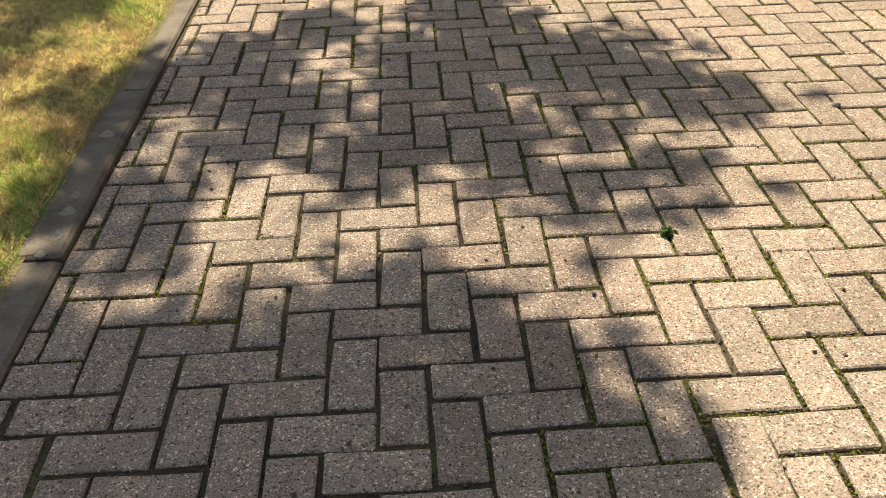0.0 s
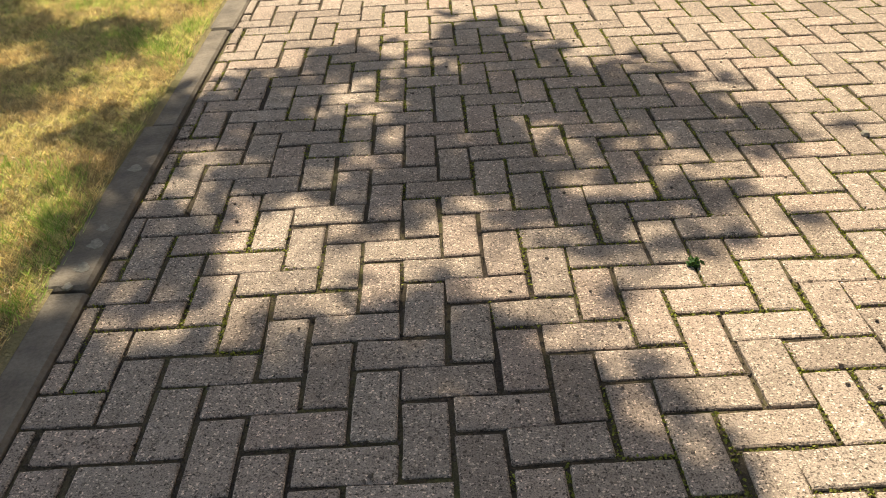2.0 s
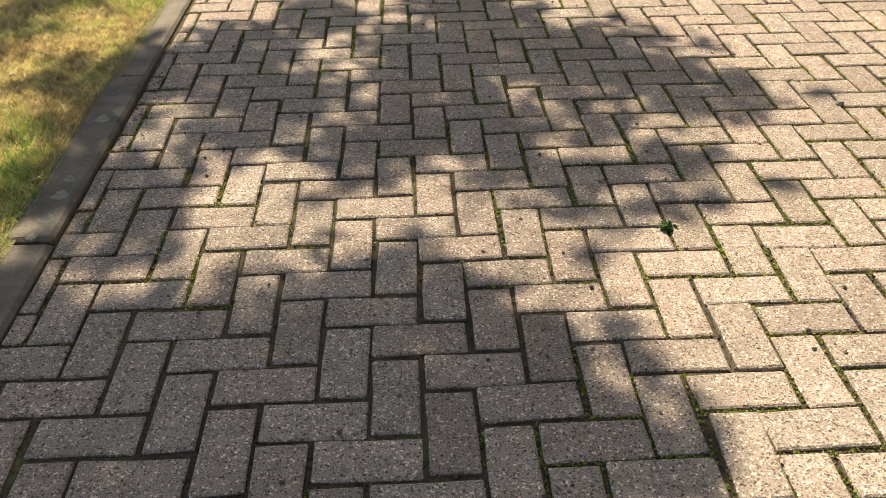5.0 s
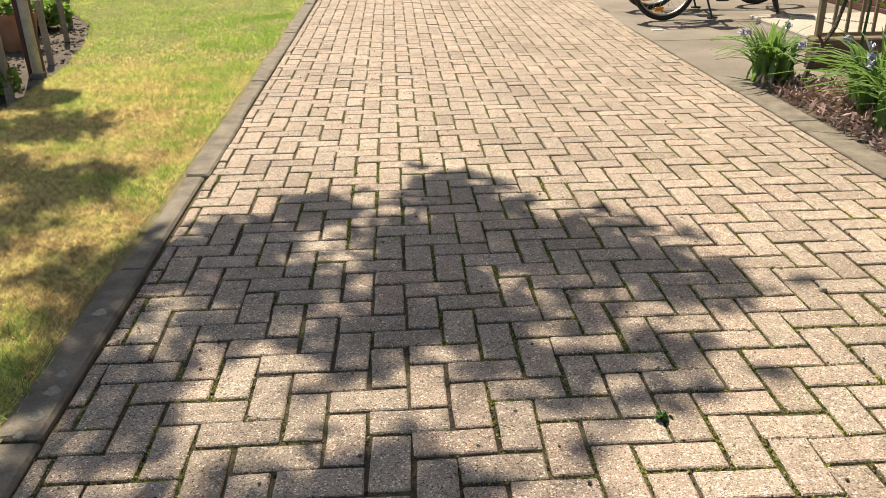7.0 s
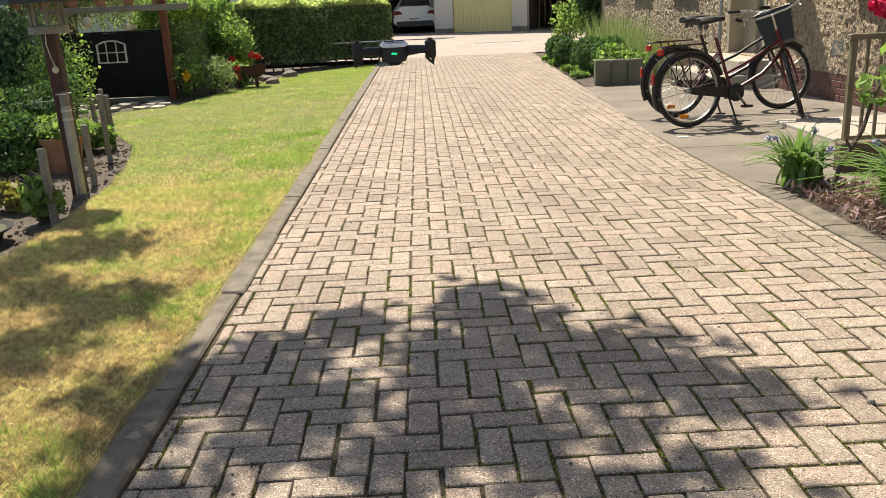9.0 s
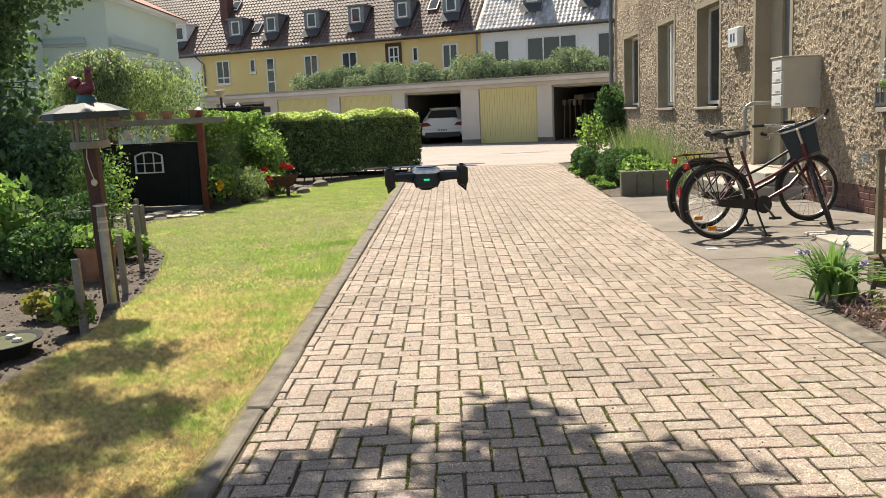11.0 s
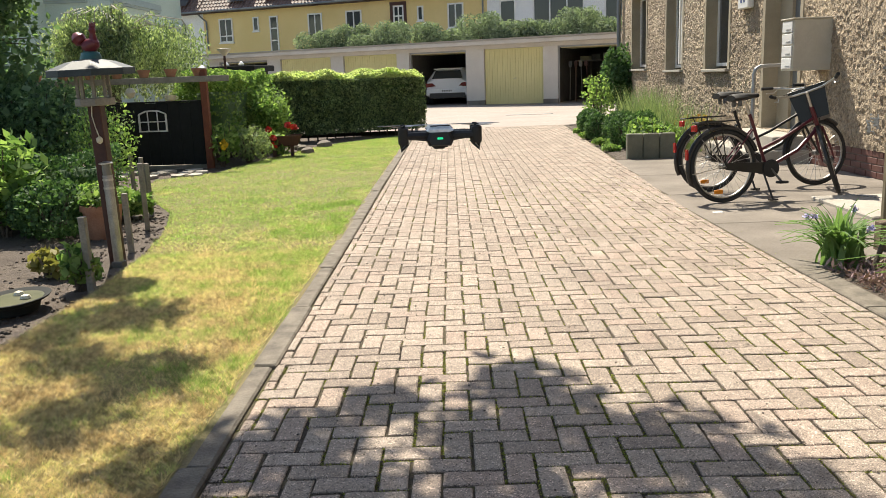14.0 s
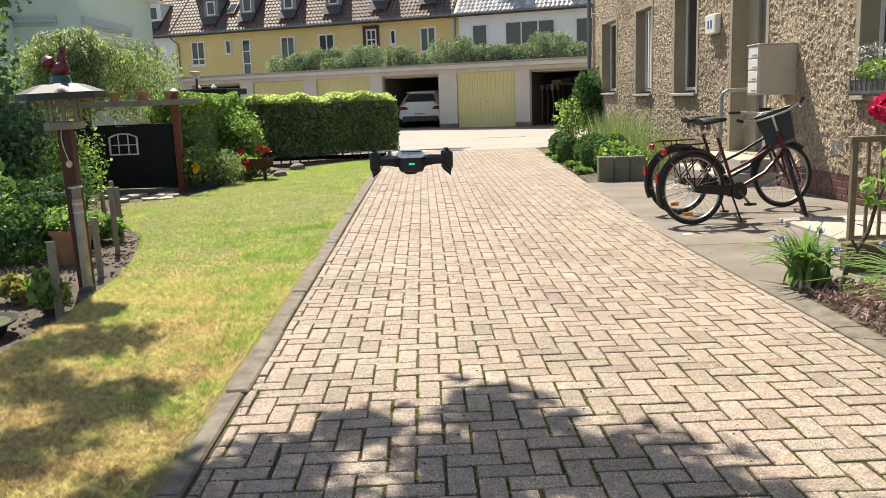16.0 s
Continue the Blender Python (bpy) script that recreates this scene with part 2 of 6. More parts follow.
# ---- mesh building ----
class Geo:
    """Collects points and faces of one mesh."""

    def __init__(self):
        self.v, self.f = [], []

    def add(self, pts, faces, m=None):
        n = len(self.v)
        self.v += [tuple(m @ Vector(p)) if m else tuple(p) for p in pts]
        self.f += [tuple(i + n for i in f) for f in faces]
        return self

    def box(self, x0, y0, z0, x1, y1, z1, m=None, b=0.0):
        """A box; b: a bevel on all its upright and top edges."""
        if b <= 0:
            p = [(x0, y0, z0), (x1, y0, z0), (x1, y1, z0), (x0, y1, z0), (x0, y0, z1), (x1, y0, z1), (x1, y1, z1), (x0, y1, z1)]
            return self.add(p, [(3, 2, 1, 0), (4, 5, 6, 7), (0, 1, 5, 4), (1, 2, 6, 5), (2, 3, 7, 6), (3, 0, 4, 7)], m)

        def ring(o, i, z):
            return [(x0 + i, y0 + o, z), (x1 - i, y0 + o, z), (x1 - o, y0 + i, z), (x1 - o, y1 - i, z), (x1 - i, y1 - o, z), (x0 + i, y1 - o, z), (x0 + o, y1 - i, z), (x0 + o, y0 + i, z)]
        p = ring(b, 2 * b, z0) + ring(0, b, z0 + b) + ring(0, b, z1 - b) + ring(b, 2 * b, z1)
        f = [tuple(range(7, -1, -1)), tuple(range(24, 32))]
        for k in range(3):
            f += [(k * 8 + i, k * 8 + (i + 1) % 8, k * 8 + 8 + (i + 1) % 8, k * 8 + 8 + i) for i in range(8)]
        return self.add(p, f, m)

    def lathe(self, prof, n=16, m=None, cap=True):
        """Turns a profile of (radius, height) about z."""
        p = [(r * math.cos(2 * math.pi * i / n), r * math.sin(2 * math.pi * i / n), z) for r, z in prof for i in range(n)]
        f = []
        for k in range(len(prof) - 1):
            f += [(k * n + i, k * n + (i + 1) % n, (k + 1) * n + (i + 1) % n, (k + 1) * n + i) for i in range(n)]
        if cap:
            f += [tuple(range(n - 1, -1, -1)), tuple((len(prof) - 1) * n + i for i in range(n))]
        return self.add(p, f, m)

    def tube(self, path, r, n=8, m=None, closed=False):
        """A round tube along a path; r: one radius or one for each point."""
        path = [Vector(q) for q in path]
        k = len(path)
        rs = r if isinstance(r, (list, tuple)) else [r] * k
        pts = []
        side = None
        for i, q in enumerate(path):
            a = path[(i - 1) % k] if closed or i > 0 else q
            c = path[(i + 1) % k] if closed or i < k - 1 else q
            d = (c - a).normalized()
            if side is None:
                side = d.cross(Vector((0.31, 0.17, 0.93))).normalized()
            side = (side - d * side.dot(d)).normalized()
            up = d.cross(side)
            pts += [q + (side * math.cos(2 * math.pi * j / n) + up * math.sin(2 * math.pi * j / n)) * rs[i] for j in range(n)]
        f = []
        for i in range(k if closed else k - 1):
            o = ((i + 1) % k) * n
            f += [(i * n + j, i * n + (j + 1) % n, o + (j + 1) % n, o + j) for j in range(n)]
        if not closed:
            f += [tuple(range(n - 1, -1, -1)), tuple((k - 1) * n + j for j in range(n))]
        return self.add(pts, f, m)

    def prism(self, outline, z0, z1, m=None):
        n = len(outline)
        p = [(x, y, z0) for x, y in outline] + [(x, y, z1) for x, y in outline]
        return self.add(p, [tuple(range(n - 1, -1, -1)), tuple(range(n, 2 * n))] + [(i, (i + 1) % n, n + (i + 1) % n, n + i) for i in range(n)], m)

    def mesh(self, name, smooth=False):
        me = bpy.data.meshes.new(name)
        me.from_pydata(self.v, [], self.f)
        if smooth:
            me.polygons.foreach_set("use_smooth", [True] * len(me.polygons))
            me.set_sharp_from_angle(angle=radians(35))
        me.update()
        return me


def part(name, geo, material, parent=None, label="", smooth=False, m=None):
    me = geo if isinstance(geo, bpy.types.Mesh) else geo.mesh(name, smooth)
    if not me.materials:
        me.materials.append(material)
    ob = new(name, me)
    if parent:
        ob.parent = parent
    if m:
        ob.matrix_basis = m
    if label:
        ob["label"] = label
    return ob


def thing(name, label, category, group="", kind="", m=None):
    ob = new(name)
    ob.empty_display_size = 0.1
    if m:
        ob.matrix_basis = m
    return tagged(ob, label, category, group, kind)


def leaf_mesh(name, pts, size, rng, droop=0.0, long=1.6, flat=0.0):
    """Many small leaves, each one folded diamond, at the given points."""
    n = len(pts)
    d = rng.normal(size=(n, 3))
    d[:, 2] -= droop
    d /= np.linalg.norm(d, axis=1, keepdims=True)
    w = rng.normal(size=(n, 3))
    if flat:
        w[:, 2] *= 1 - flat
        d[:, 2] *= 1 - flat
    w -= d * (w * d).sum(1, keepdims=True)
    w /= np.linalg.norm(w, axis=1, keepdims=True) + 1e-9
    s = size * rng.uniform(0.6, 1.3, (n, 1))
    v = np.stack([pts - d * s * long / 2, pts + w * s / 2, pts + d * s * long / 2, pts - w * s / 2], 1).reshape(-1, 3)
    me = bpy.data.meshes.new(name)
    me.from_pydata(v.tolist(), [], np.arange(n * 4).reshape(-1, 4).tolist())
    me.update()
    return me


def blob_points(rng, n, c, r, shell=0.55):
    """Points in the outer part of an ellipsoid."""
    d = rng.normal(size=(n, 3))
    d /= np.linalg.norm(d, axis=1, keepdims=True)
    return np.array(c) + d * np.array(r) * rng.uniform(shell, 1.0, (n, 1)) ** 0.6


def blade_mesh(name, base, height, width, lean, rng):
    """Upright grass blades, one tapered triangle each."""
    n = len(base)
    a = rng.uniform(0, 2 * math.pi, n)
    h = height * rng.uniform(0.5, 1.2, n)
    side = np.stack([np.cos(a), np.sin(a), np.zeros(n)], 1) * (width * rng.uniform(0.6, 1.3, n))[:, None] / 2
    b = rng.uniform(0, 2 * math.pi, n)
    tip = base + np.stack([np.cos(b) * h * lean, np.sin(b) * h * lean, h], 1)
    v = np.stack([base - side, base + side, tip], 1).reshape(-1, 3)
    me = bpy.data.meshes.new(name)
    me.from_pydata(v.tolist(), [], np.arange(n * 3).reshape(-1, 3).tolist())
    me.update()
    return me


RNG = np.random.default_rng(7)

# ---- ground ----
g = Geo()
g.add([(-900, -900, -0.12), (900, -900, -0.12), (900, 900, -0.12), (-900, 900, -0.12)], [(0, 1, 2, 3)])
tagged(part("ground", g, GROUND), "bare brown earth under and around the gardens", "ground", kind="structure")


def right_edge(y):
    """The driveway's edge towards the house."""
    return 2.43 + max(0.0, y - 8.0) * 0.05


KX0, KX1 = -0.645, -0.53     # kerb
Y0, Y1 = -2.5, 22.0           # driveway
g = Geo()
ys = [Y0 + i * (Y1 - Y0) / 40 for i in range(41)]
pts = [(KX0, y, -0.0075) for y in ys] + [(right_edge(y) + 0.03, y, -0.0075) for y in ys]
g.add(pts, [(i, 41 + i, 42 + i, 1 + i) for i in range(40)])
g.add([(KX0, Y0, -0.11), (2.45, Y0, -0.11), (2.45, Y0, -0.0075), (KX0, Y0, -0.0075)], [(0, 1, 2, 3)])
driveway = tagged(part("road", g, JOINT), "driveway of beige concrete pavers laid in herringbone with mossy joints", "driveway", kind="structure")

# court in front of the garages, rising gently
g = Geo()
rows = []
for j in range(13):
    y = 21.99 + j * 1.7
    z = min(0.2, max(-0.004, (y - 22.5) * 0.019))
    rows += [(-14.0, y, z), (16.0, y, z)]
g.add(rows, [(2 * j, 2 * j + 1, 2 * j + 3, 2 * j + 2) for j in range(12)])
tagged(part("pavement", g, COURT), "pale pinkish paved court in front of the garages", "pavement", kind="structure")
g = Geo()
for k in range(9):
    g.box(2.0 + k * 0.16, 26.4, 0.075, 2.12 + k * 0.16, 26.62, 0.085)
tagged(part("drain_grate", g, GREY_METAL), "narrow grey drain grate let into the court", "grate")

# concrete apron before the house door
g = Geo()
cuts = [5.95, 7.6, 9.3, 11.0, 12.95]
for a, b in zip(cuts, cuts[1:]):
    g.box(right_edge(a) + 0.02, a + 0.006, -0.11, 4.95, b - 0.006, -0.002, b=0.004)
tagged(part("pavement", g, CONCRETE), "worn grey concrete apron before the house door", "pavement", kind="structure")
# edging strip beside the flower bed
g = Geo()
for k in range(9):
    g.box(2.44, -2.5 + k * 0.94, -0.1, 2.60, -2.5 + k * 0.94 + 0.93, 0.006, b=0.006)
tagged(part("kerb_edging", g, KERB), "flat grey concrete edging strip along the flower bed", "kerb", kind="structure")


def sheet(name, material, outline, z, label, category, rough=0.02, step=0.25):
    """A gently uneven patch of ground inside an outline given as the left and right edge by y."""
    gg = Geo()
    pts, faces = [], []
    nx = 14
    for j, (y, xa, xb) in enumerate(outline):
        for i in range(nx + 1):
            x = xa + (xb - xa) * i / nx
            pts.append((x, y, z + (noise.noise((x * 1.3, y * 1.3, 3)) * rough if 0 < i < nx else 0)))
    for j in range(len(outline) - 1):
        faces += [(j * (nx + 1) + i, j * (nx + 1) + i + 1, (j + 1) * (nx + 1) + i + 1, (j + 1) * (nx + 1) + i) for i in range(nx)]
    gg.add(pts, faces)
    return tagged(part(name, gg, material, smooth=True), label, category, kind="structure")


def bed_edge(y):
    """The lawn's edge towards the flower bed on the garden side."""
    table = [(-3, -2.2), (2, -2.0), (5.8, -1.93), (6.9, -2.02), (8, -2.22), (9.1, -2.52), (10.2, -3.1), (11.3, -3.65), (12.3, -3.75), (13.0, -3.1), (15.4, -2.75), (17.0, -2.38), (18.2, -1.9), (19.6, -0.75)]
    return float(np.interp(y, [a for a, _ in table], [b for _, b in table]))


lawn_rows = [(-2.5 + k * 0.3, bed_edge(-2.5 + k * 0.3), KX0 + 0.03) for k in range(74)]
sheet("lawn", LAWN_BASE, lawn_rows, 0.012, "half-dry lawn, yellow and green, along the driveway kerb", "lawn", 0.008)
sheet("soil_bed", SOIL, [(-2.5 + k * 0.4, -16.0, bed_edge(-2.5 + k * 0.4) - 0.001) for k in range(58)], -0.012, "bare brown soil of the garden flower bed", "soil", 0.05)
sheet("soil_bed", SOIL, [(-2.5 + k * 0.5, 2.605, 4.95) for k in range(17)] + [(5.94, 2.605, 4.95)], -0.004, "dry soil bed between driveway and house", "soil", 0.03)
sheet("soil_bed", SOIL, [(12.96 + k * 0.5, right_edge(12.96 + k * 0.5) + 0.03, 4.95) for k in range(19)], 0.0, "dark planting bed along the house wall", "soil", 0.05)
g = Geo()
for k in range(26):
    x, y = -6.2 + (k % 9) * 0.36 + 0.1 * math.sin(k * 2.1), 12.55 + (k // 9) * 0.36 + (k % 9) * 0.02
    n = 6
    g.prism([(x + 0.17 * math.cos(a * 2 * math.pi / n + k) * (0.8 + 0.2 * math.sin(a * 3 + k)), y + 0.16 * math.sin(a * 2 * math.pi / n + k)) for a in range(n)], 0.0, 0.035)
tagged(part("stepping_stones", g, STEP_STONE), "flat irregular stone slabs of a garden path", "path", kind="stuff")

clods = Geo()
clod_rng = random.Random(5)
for k in range(900):
    cy_ = clod_rng.uniform(4.6, 10.5)
    cx_, cr = bed_edge(cy_) - 0.02 - abs(clod_rng.gauss(0, 0.7)), clod_rng.uniform(0.004, 0.02)
    clods.lathe([(cr * 0.5, -cr * 0.4), (cr, 0), (cr * 0.8, cr * 0.4), (cr * 0.25, cr * 0.65)], 5, pose(cx_, cy_, -0.008, clod_rng.uniform(-25, 25), clod_rng.uniform(-25, 25), k * 37))
tagged(part("soil_clods", clods, SOIL), "loose crumbly clods of dry garden soil", "soil", kind="stuff")

# grass blades, finer near the camera
def scatter_lawn(n, ya, yb, dens):
    y = RNG.uniform(ya, yb, n)
    x0 = np.array([bed_edge(v) for v in y]) - 0.03
    x = x0 + RNG.uniform(0, 1, n) * (KX0 - 0.004 - x0)
    keep = np.array([noise.noise((a * 2.4, b * 2.4, 0.5)) for a, b in zip(x, y)]) > dens
    return np.stack([x, y, np.full(n, 0.005)], 1)[keep]


tagged(part("grass", blade_mesh("grass", scatter_lawn(230000, 2.0, 7.0, -2.0), 0.030, 0.0046, 1.0, RNG), GRASS), "short half-dry grass blades of the lawn", "grass", kind="stuff")
tagged(part("grass", blade_mesh("grass", scatter_lawn(130000, 7.0, 19.6, -2.0), 0.027, 0.008, 0.9, RNG), GRASS), "short green grass blades of the lawn", "grass", kind="stuff")
# longer green tufts, thickest along the kerb
tuft_rng = np.random.default_rng(21)
tuft = []
for k in range(230):
    ty = tuft_rng.uniform(2.1, 9.5)
    tx = KX0 - 0.02 - abs(tuft_rng.normal()) * 0.35
    if tx > bed_edge(ty) and noise.noise((tx * 1.7, ty * 1.7, 8.0)) > -0.1:
        tuft.append(np.array([tx, ty, 0.004]) + tuft_rng.normal(size=(85, 3)) * (0.032, 0.04, 0))
tuft = np.concatenate(tuft)
tuft[:, 0] = np.minimum(tuft[:, 0], KX0 + 0.012)
tagged(part("grass", blade_mesh("grass", tuft, 0.05, 0.0042, 0.75, tuft_rng), foliage_mat("green_tuft", (0.11, 0.17, 0.03), (0.32, 0.42, 0.09), trans=0.35)), "longer fresh green grass tufts in the lawn", "grass", kind="stuff")
back = np.stack([tuft_rng.uniform(-2.1, KX0, 45000), tuft_rng.uniform(-2.5, 2.0, 45000), np.full(45000, 0.005)], 1)
tagged(part("grass", blade_mesh("grass", back, 0.03, 0.006, 1.0, tuft_rng), GRASS), "short half-dry grass at the near end of the lawn", "grass", kind="stuff")
straw = np.stack([tuft_rng.uniform(-2.0, KX0, 6000), tuft_rng.uniform(2.0, 8.0, 6000), tuft_rng.uniform(0.012, 0.03, 6000)], 1)
tagged(part("straw", leaf_mesh("straw", straw, 0.004, tuft_rng, long=9.0, flat=0.75), simple("straw", (0.48, 0.37, 0.2), (0.62, 0.5, 0.3), 0.8)), "dry straw and dead stalks lying in the lawn", "straw", kind="stuff")

# kerb stones
kerb = thing("kerb", "row of weathered grey concrete kerb stones", "kerb", kind="structure")
bounds = [-2.6, -1.6, -0.6, 0.42, 1.41, 2.42, 3.37, 4.37, 5.36]
while bounds[-1] < 20.5:
    bounds.append(bounds[-1] + 1.0)
for a, b in zip(bounds, bounds[1:]):
    dx = 0.006 * math.sin(a * 5.3) + (0.02 if 4.3 < a < 4.5 else 0)
    gk = Geo().box(KX0 + dx, a + 0.004, -0.12, KX1 + dx, b - 0.004, 0.014 + 0.003 * math.sin(a * 3.1), b=0.009)
    part("kerb_stone", gk, KERB, kerb)
for (x, y, r) in [(-0.571, 2.62, 0.03), (-0.575, 2.70, 0.022), (-0.57, 2.51, 0.028), (-0.585, 3.05, 0.03), (-0.58, 2.43, 0.018), (-0.6, 6.8, 0.025)]:
    n = 11
    gl = Geo().prism([(x + r * (0.8 + 0.25 * math.sin(3 * a + r * 90)) * math.cos(a * 2 * math.pi / n) * 0.8, y + r * (0.8 + 0.2 * math.cos(2 * a)) * math.sin(a * 2 * math.pi / n)) for a in range(n)], 0.0125, 0.0178)
    tagged(part("lichen_patch", gl, LICHEN), "pale round lichen patch on the kerb stone", "lichen", "lichen on the kerb")

# ---- house beside the drive ----
HX, HY0, HY1, HZ = 4.95, -4.0, 23.8, 6.4
house = thing("house", "old house with rough grey-beige pebbledash walls", "house", m=pose(HX, 0, 0))
OPEN = [(20.95, 22.5, 1.30, 3.0), (17.85, 19.1, 1.25, 2.97), (15.05, 16.3, 1.24, 2.97), (12.17, 13.42, 0.36, 3.3), (8.2, 9.72, 1.16, 2.9)]


def wall_with_openings(gg, x0, x1, ya, yb, za, zb, opens):
    """Wall along y between x0 and x1 with openings cut through."""
    cut = sorted({ya, yb, *[o[0] for o in opens], *[o[1] for o in opens]})
    for a, b in zip(cut, cut[1:]):
        o = [q for q in opens if q[0] <= a + 1e-6 and q[1] >= b - 1e-6]
        if o:
            if o[0][2] > za:
                gg.box(x0, a, za, x1, b, o[0][2])
            gg.box(x0, a, o[0][3], x1, b, zb)
        else:
            gg.box(x0, a, za, x1, b, zb)


g = Geo()
wall_with_openings(g, 0, 0.34, HY0, HY1, 0.30, HZ, OPEN)
g.box(0.345, HY1 - 0.34, 0.3, 9.0, HY1, HZ)
g.box(0.345, HY0, 0.3, 9.0, HY0 + 0.34, HZ)
g.box(8.66, HY0 + 0.345, 0.3, 9.0, HY1 - 0.345, HZ)
part("wall", g, FACADE, house, "rough pebbledash render, stained")
g = Geo()
g.box(0.36, HY0 + 0.35, -0.1, 8.6, HY1 - 0.35, 0.3)
g.box(1.6, HY0 + 0.4, 0.3, 1.7, HY1 - 0.4, HZ)
part("inner_wall", g, TRIM, house, "plain inner walls and floor")
g = Geo()
g.add([(-0.45, HY0 - 0.4, HZ), (9.45, HY0 - 0.4, HZ), (9.45, HY1 + 0.4, HZ), (-0.45, HY1 + 0.4, HZ), (4.5, HY0 - 0.4, HZ + 3.6), (4.5, HY1 + 0.4, HZ + 3.6)],
      [(3, 2, 1, 0), (0, 1, 4), (2, 3, 5), (0, 4, 5, 3), (1, 2, 5, 4)])
ROOF_BROWN = simple("brown_roof", (0.10, 0.05, 0.04), (0.16, 0.08, 0.06), 0.7, vary=0.3)
part("roof", g, ROOF_BROWN, house, "brown tiled roof")
for (a, b, c, d) in OPEN:
    door = c < 0.5
    gg = Geo()
    t = 0.09
    gg.box(-0.018, a - t, c - (0.0 if door else 0.02), 0.36, a + 0.006, d + t)
    gg.box(-0.018, b - 0.006, c - (0.0 if door else 0.02), 0.36, b + t, d + t)
    gg.box(-0.018, a + 0.006, d - 0.006, 0.36, b - 0.006, d + t)
    part("trim", gg, TRIM, house, "smooth plaster surround")
    if door:
        dr = part("door", Geo().box(0.24, a + 0.01, c, 0.30, b - 0.45, d - 0.01), simple("grey_door", (0.10, 0.11, 0.12), (0.14, 0.15, 0.16), 0.4), house, "dark grey entrance door")
        part("pane", Geo().box(0.225, a + 0.2, c + 0.9, 0.238, b - 0.65, d - 0.3), GLASS, dr)
        part("side_panel", Geo().box(0.2, b - 0.45, c, 0.3, b, d), TRIM, house)
        continue
    w = part("window", Geo().box(0.19, a, c + 0.04, 0.25, a + 0.055, d).box(0.19, b - 0.055, c + 0.04, 0.25, b, d).box(0.19, a + 0.055, c + 0.04, 0.25, b - 0.055, c + 0.10).box(0.19, a + 0.055, d - 0.06, 0.25, b - 0.055, d), WHITE_PAINT, house, "white-painted window frame")
    part("pane", Geo().box(0.215, a + 0.055, c + 0.10, 0.225, b - 0.055, d - 0.06), GLASS, w)
    part("sill", Geo().box(-0.07, a - 0.05, c - 0.05, 0.19, b + 0.05, c - 0.002, b=0.006), STEP_STONE, w)
part("casement", Geo().box(0.10, 18.30, 1.36, 0.13, 18.36, 2.9).box(0.03, 18.2, 1.36, 0.06, 18.28, 2.9), WHITE_PAINT, house, "tilted open white casement")
# coarse thrown render as real relief
coat = Geo()
gy, gz = np.arange(8.0, HY1 + 0.001, 0.035), np.arange(0.30, 3.75, 0.035)
idx = {}
for i, y in enumerate(gy):
    for j, z in enumerate(gz):
        n1 = noise.noise((y * 18, z * 18, 1.7)) + 0.7 * noise.noise((y * 37, z * 37, 5.1))
        coat.v.append((-0.002 - 0.02 * max(0.0, n1 + 0.32), float(y), float(z)))
nz = len(gz)
for i in range(len(gy) - 1):
    for j in range(nz - 1):
        y, z = gy[i] + 0.0175, gz[j] + 0.0175
        if not any(o[0] - 0.1 < y < o[1] + 0.1 and o[2] - 0.06 < z < o[3] + 0.1 for o in OPEN):
            coat.f.append((i * nz + j, i * nz + j + 1, (i + 1) * nz + j + 1, (i + 1) * nz + j))
part("render_coat", coat, FACADE, house, "coarse thrown pebbledash coat", smooth=False)
# plinth of dark red bricks
part("plinth", Geo().box(0.01, HY0, -0.12, 0.34, 12.16, 0.302).box(0.01, 13.43, -0.12, 0.34, HY1, 0.302), MORTAR, house, "plinth backing")
bm1, bm2 = Geo().box(0, 0, 0, 0.012, 0.235, 0.066, b=0.003).mesh("brick"), Geo().box(0, 0, 0, 0.012, 0.115, 0.066, b=0.003).mesh("brick")
PLINTH_ONE = PLINTH
for row in range(4):
    y = 8.0 + (row % 2) * 0.12
    while y < 23.4:
        if not 11.9 < y < 13.45:
            part("brick", bm1, PLINTH_ONE, house, m=pose(-0.003, y, 0.003 + row * 0.0765))
        y += 0.2455
g = Geo()
for k in range(5):
    g.box(-0.012, 9.98, 0.50 + k * 0.035, 0.004, 10.22, 0.52 + k * 0.035)
g.box(-0.006, 9.95, 0.48, 0.003, 10.25, 0.70)
part("vent", g, GREY_METAL, house, "small slatted wall vent")
g = Geo()
g.tube([(-0.10, 23.75, 0.0), (-0.10, 23.75, 6.3)], 0.055, 10)
g.box(-0.16, 23.70, 1.4, 0.02, 23.80, 1.44).box(-0.16, 23.70, 3.6, 0.02, 23.80, 3.64)
part("downpipe", g, ZINC, house, "grey zinc downpipe at the corner", smooth=True)

# steps and rail at the door
steps = thing("doorsteps", "two broad concrete steps at the house door", "steps", m=pose(HX, 0, 0))
part("step", Geo().box(-0.80, 11.7, -0.05, 0.0, 13.7, 0.17, b=0.01), STEP_STONE, steps)
part("step", Geo().box(-0.45, 11.8, 0.171, 0.0, 13.6, 0.345, b=0.01), STEP_STONE, steps)
rail = thing("handrail", "bent grey steel handrail beside the steps", "handrail", m=pose(HX, 0, 0))
part("rail", Geo().tube([(-0.62, 12.1, 0.16), (-0.62, 12.1, 1.16), (-0.60, 12.1, 1.22), (-0.54, 12.1, 1.255), (-0.46, 12.1, 1.26), (-0.02, 12.1, 1.26)], 0.024, 10), GREY_METAL, rail, smooth=True)
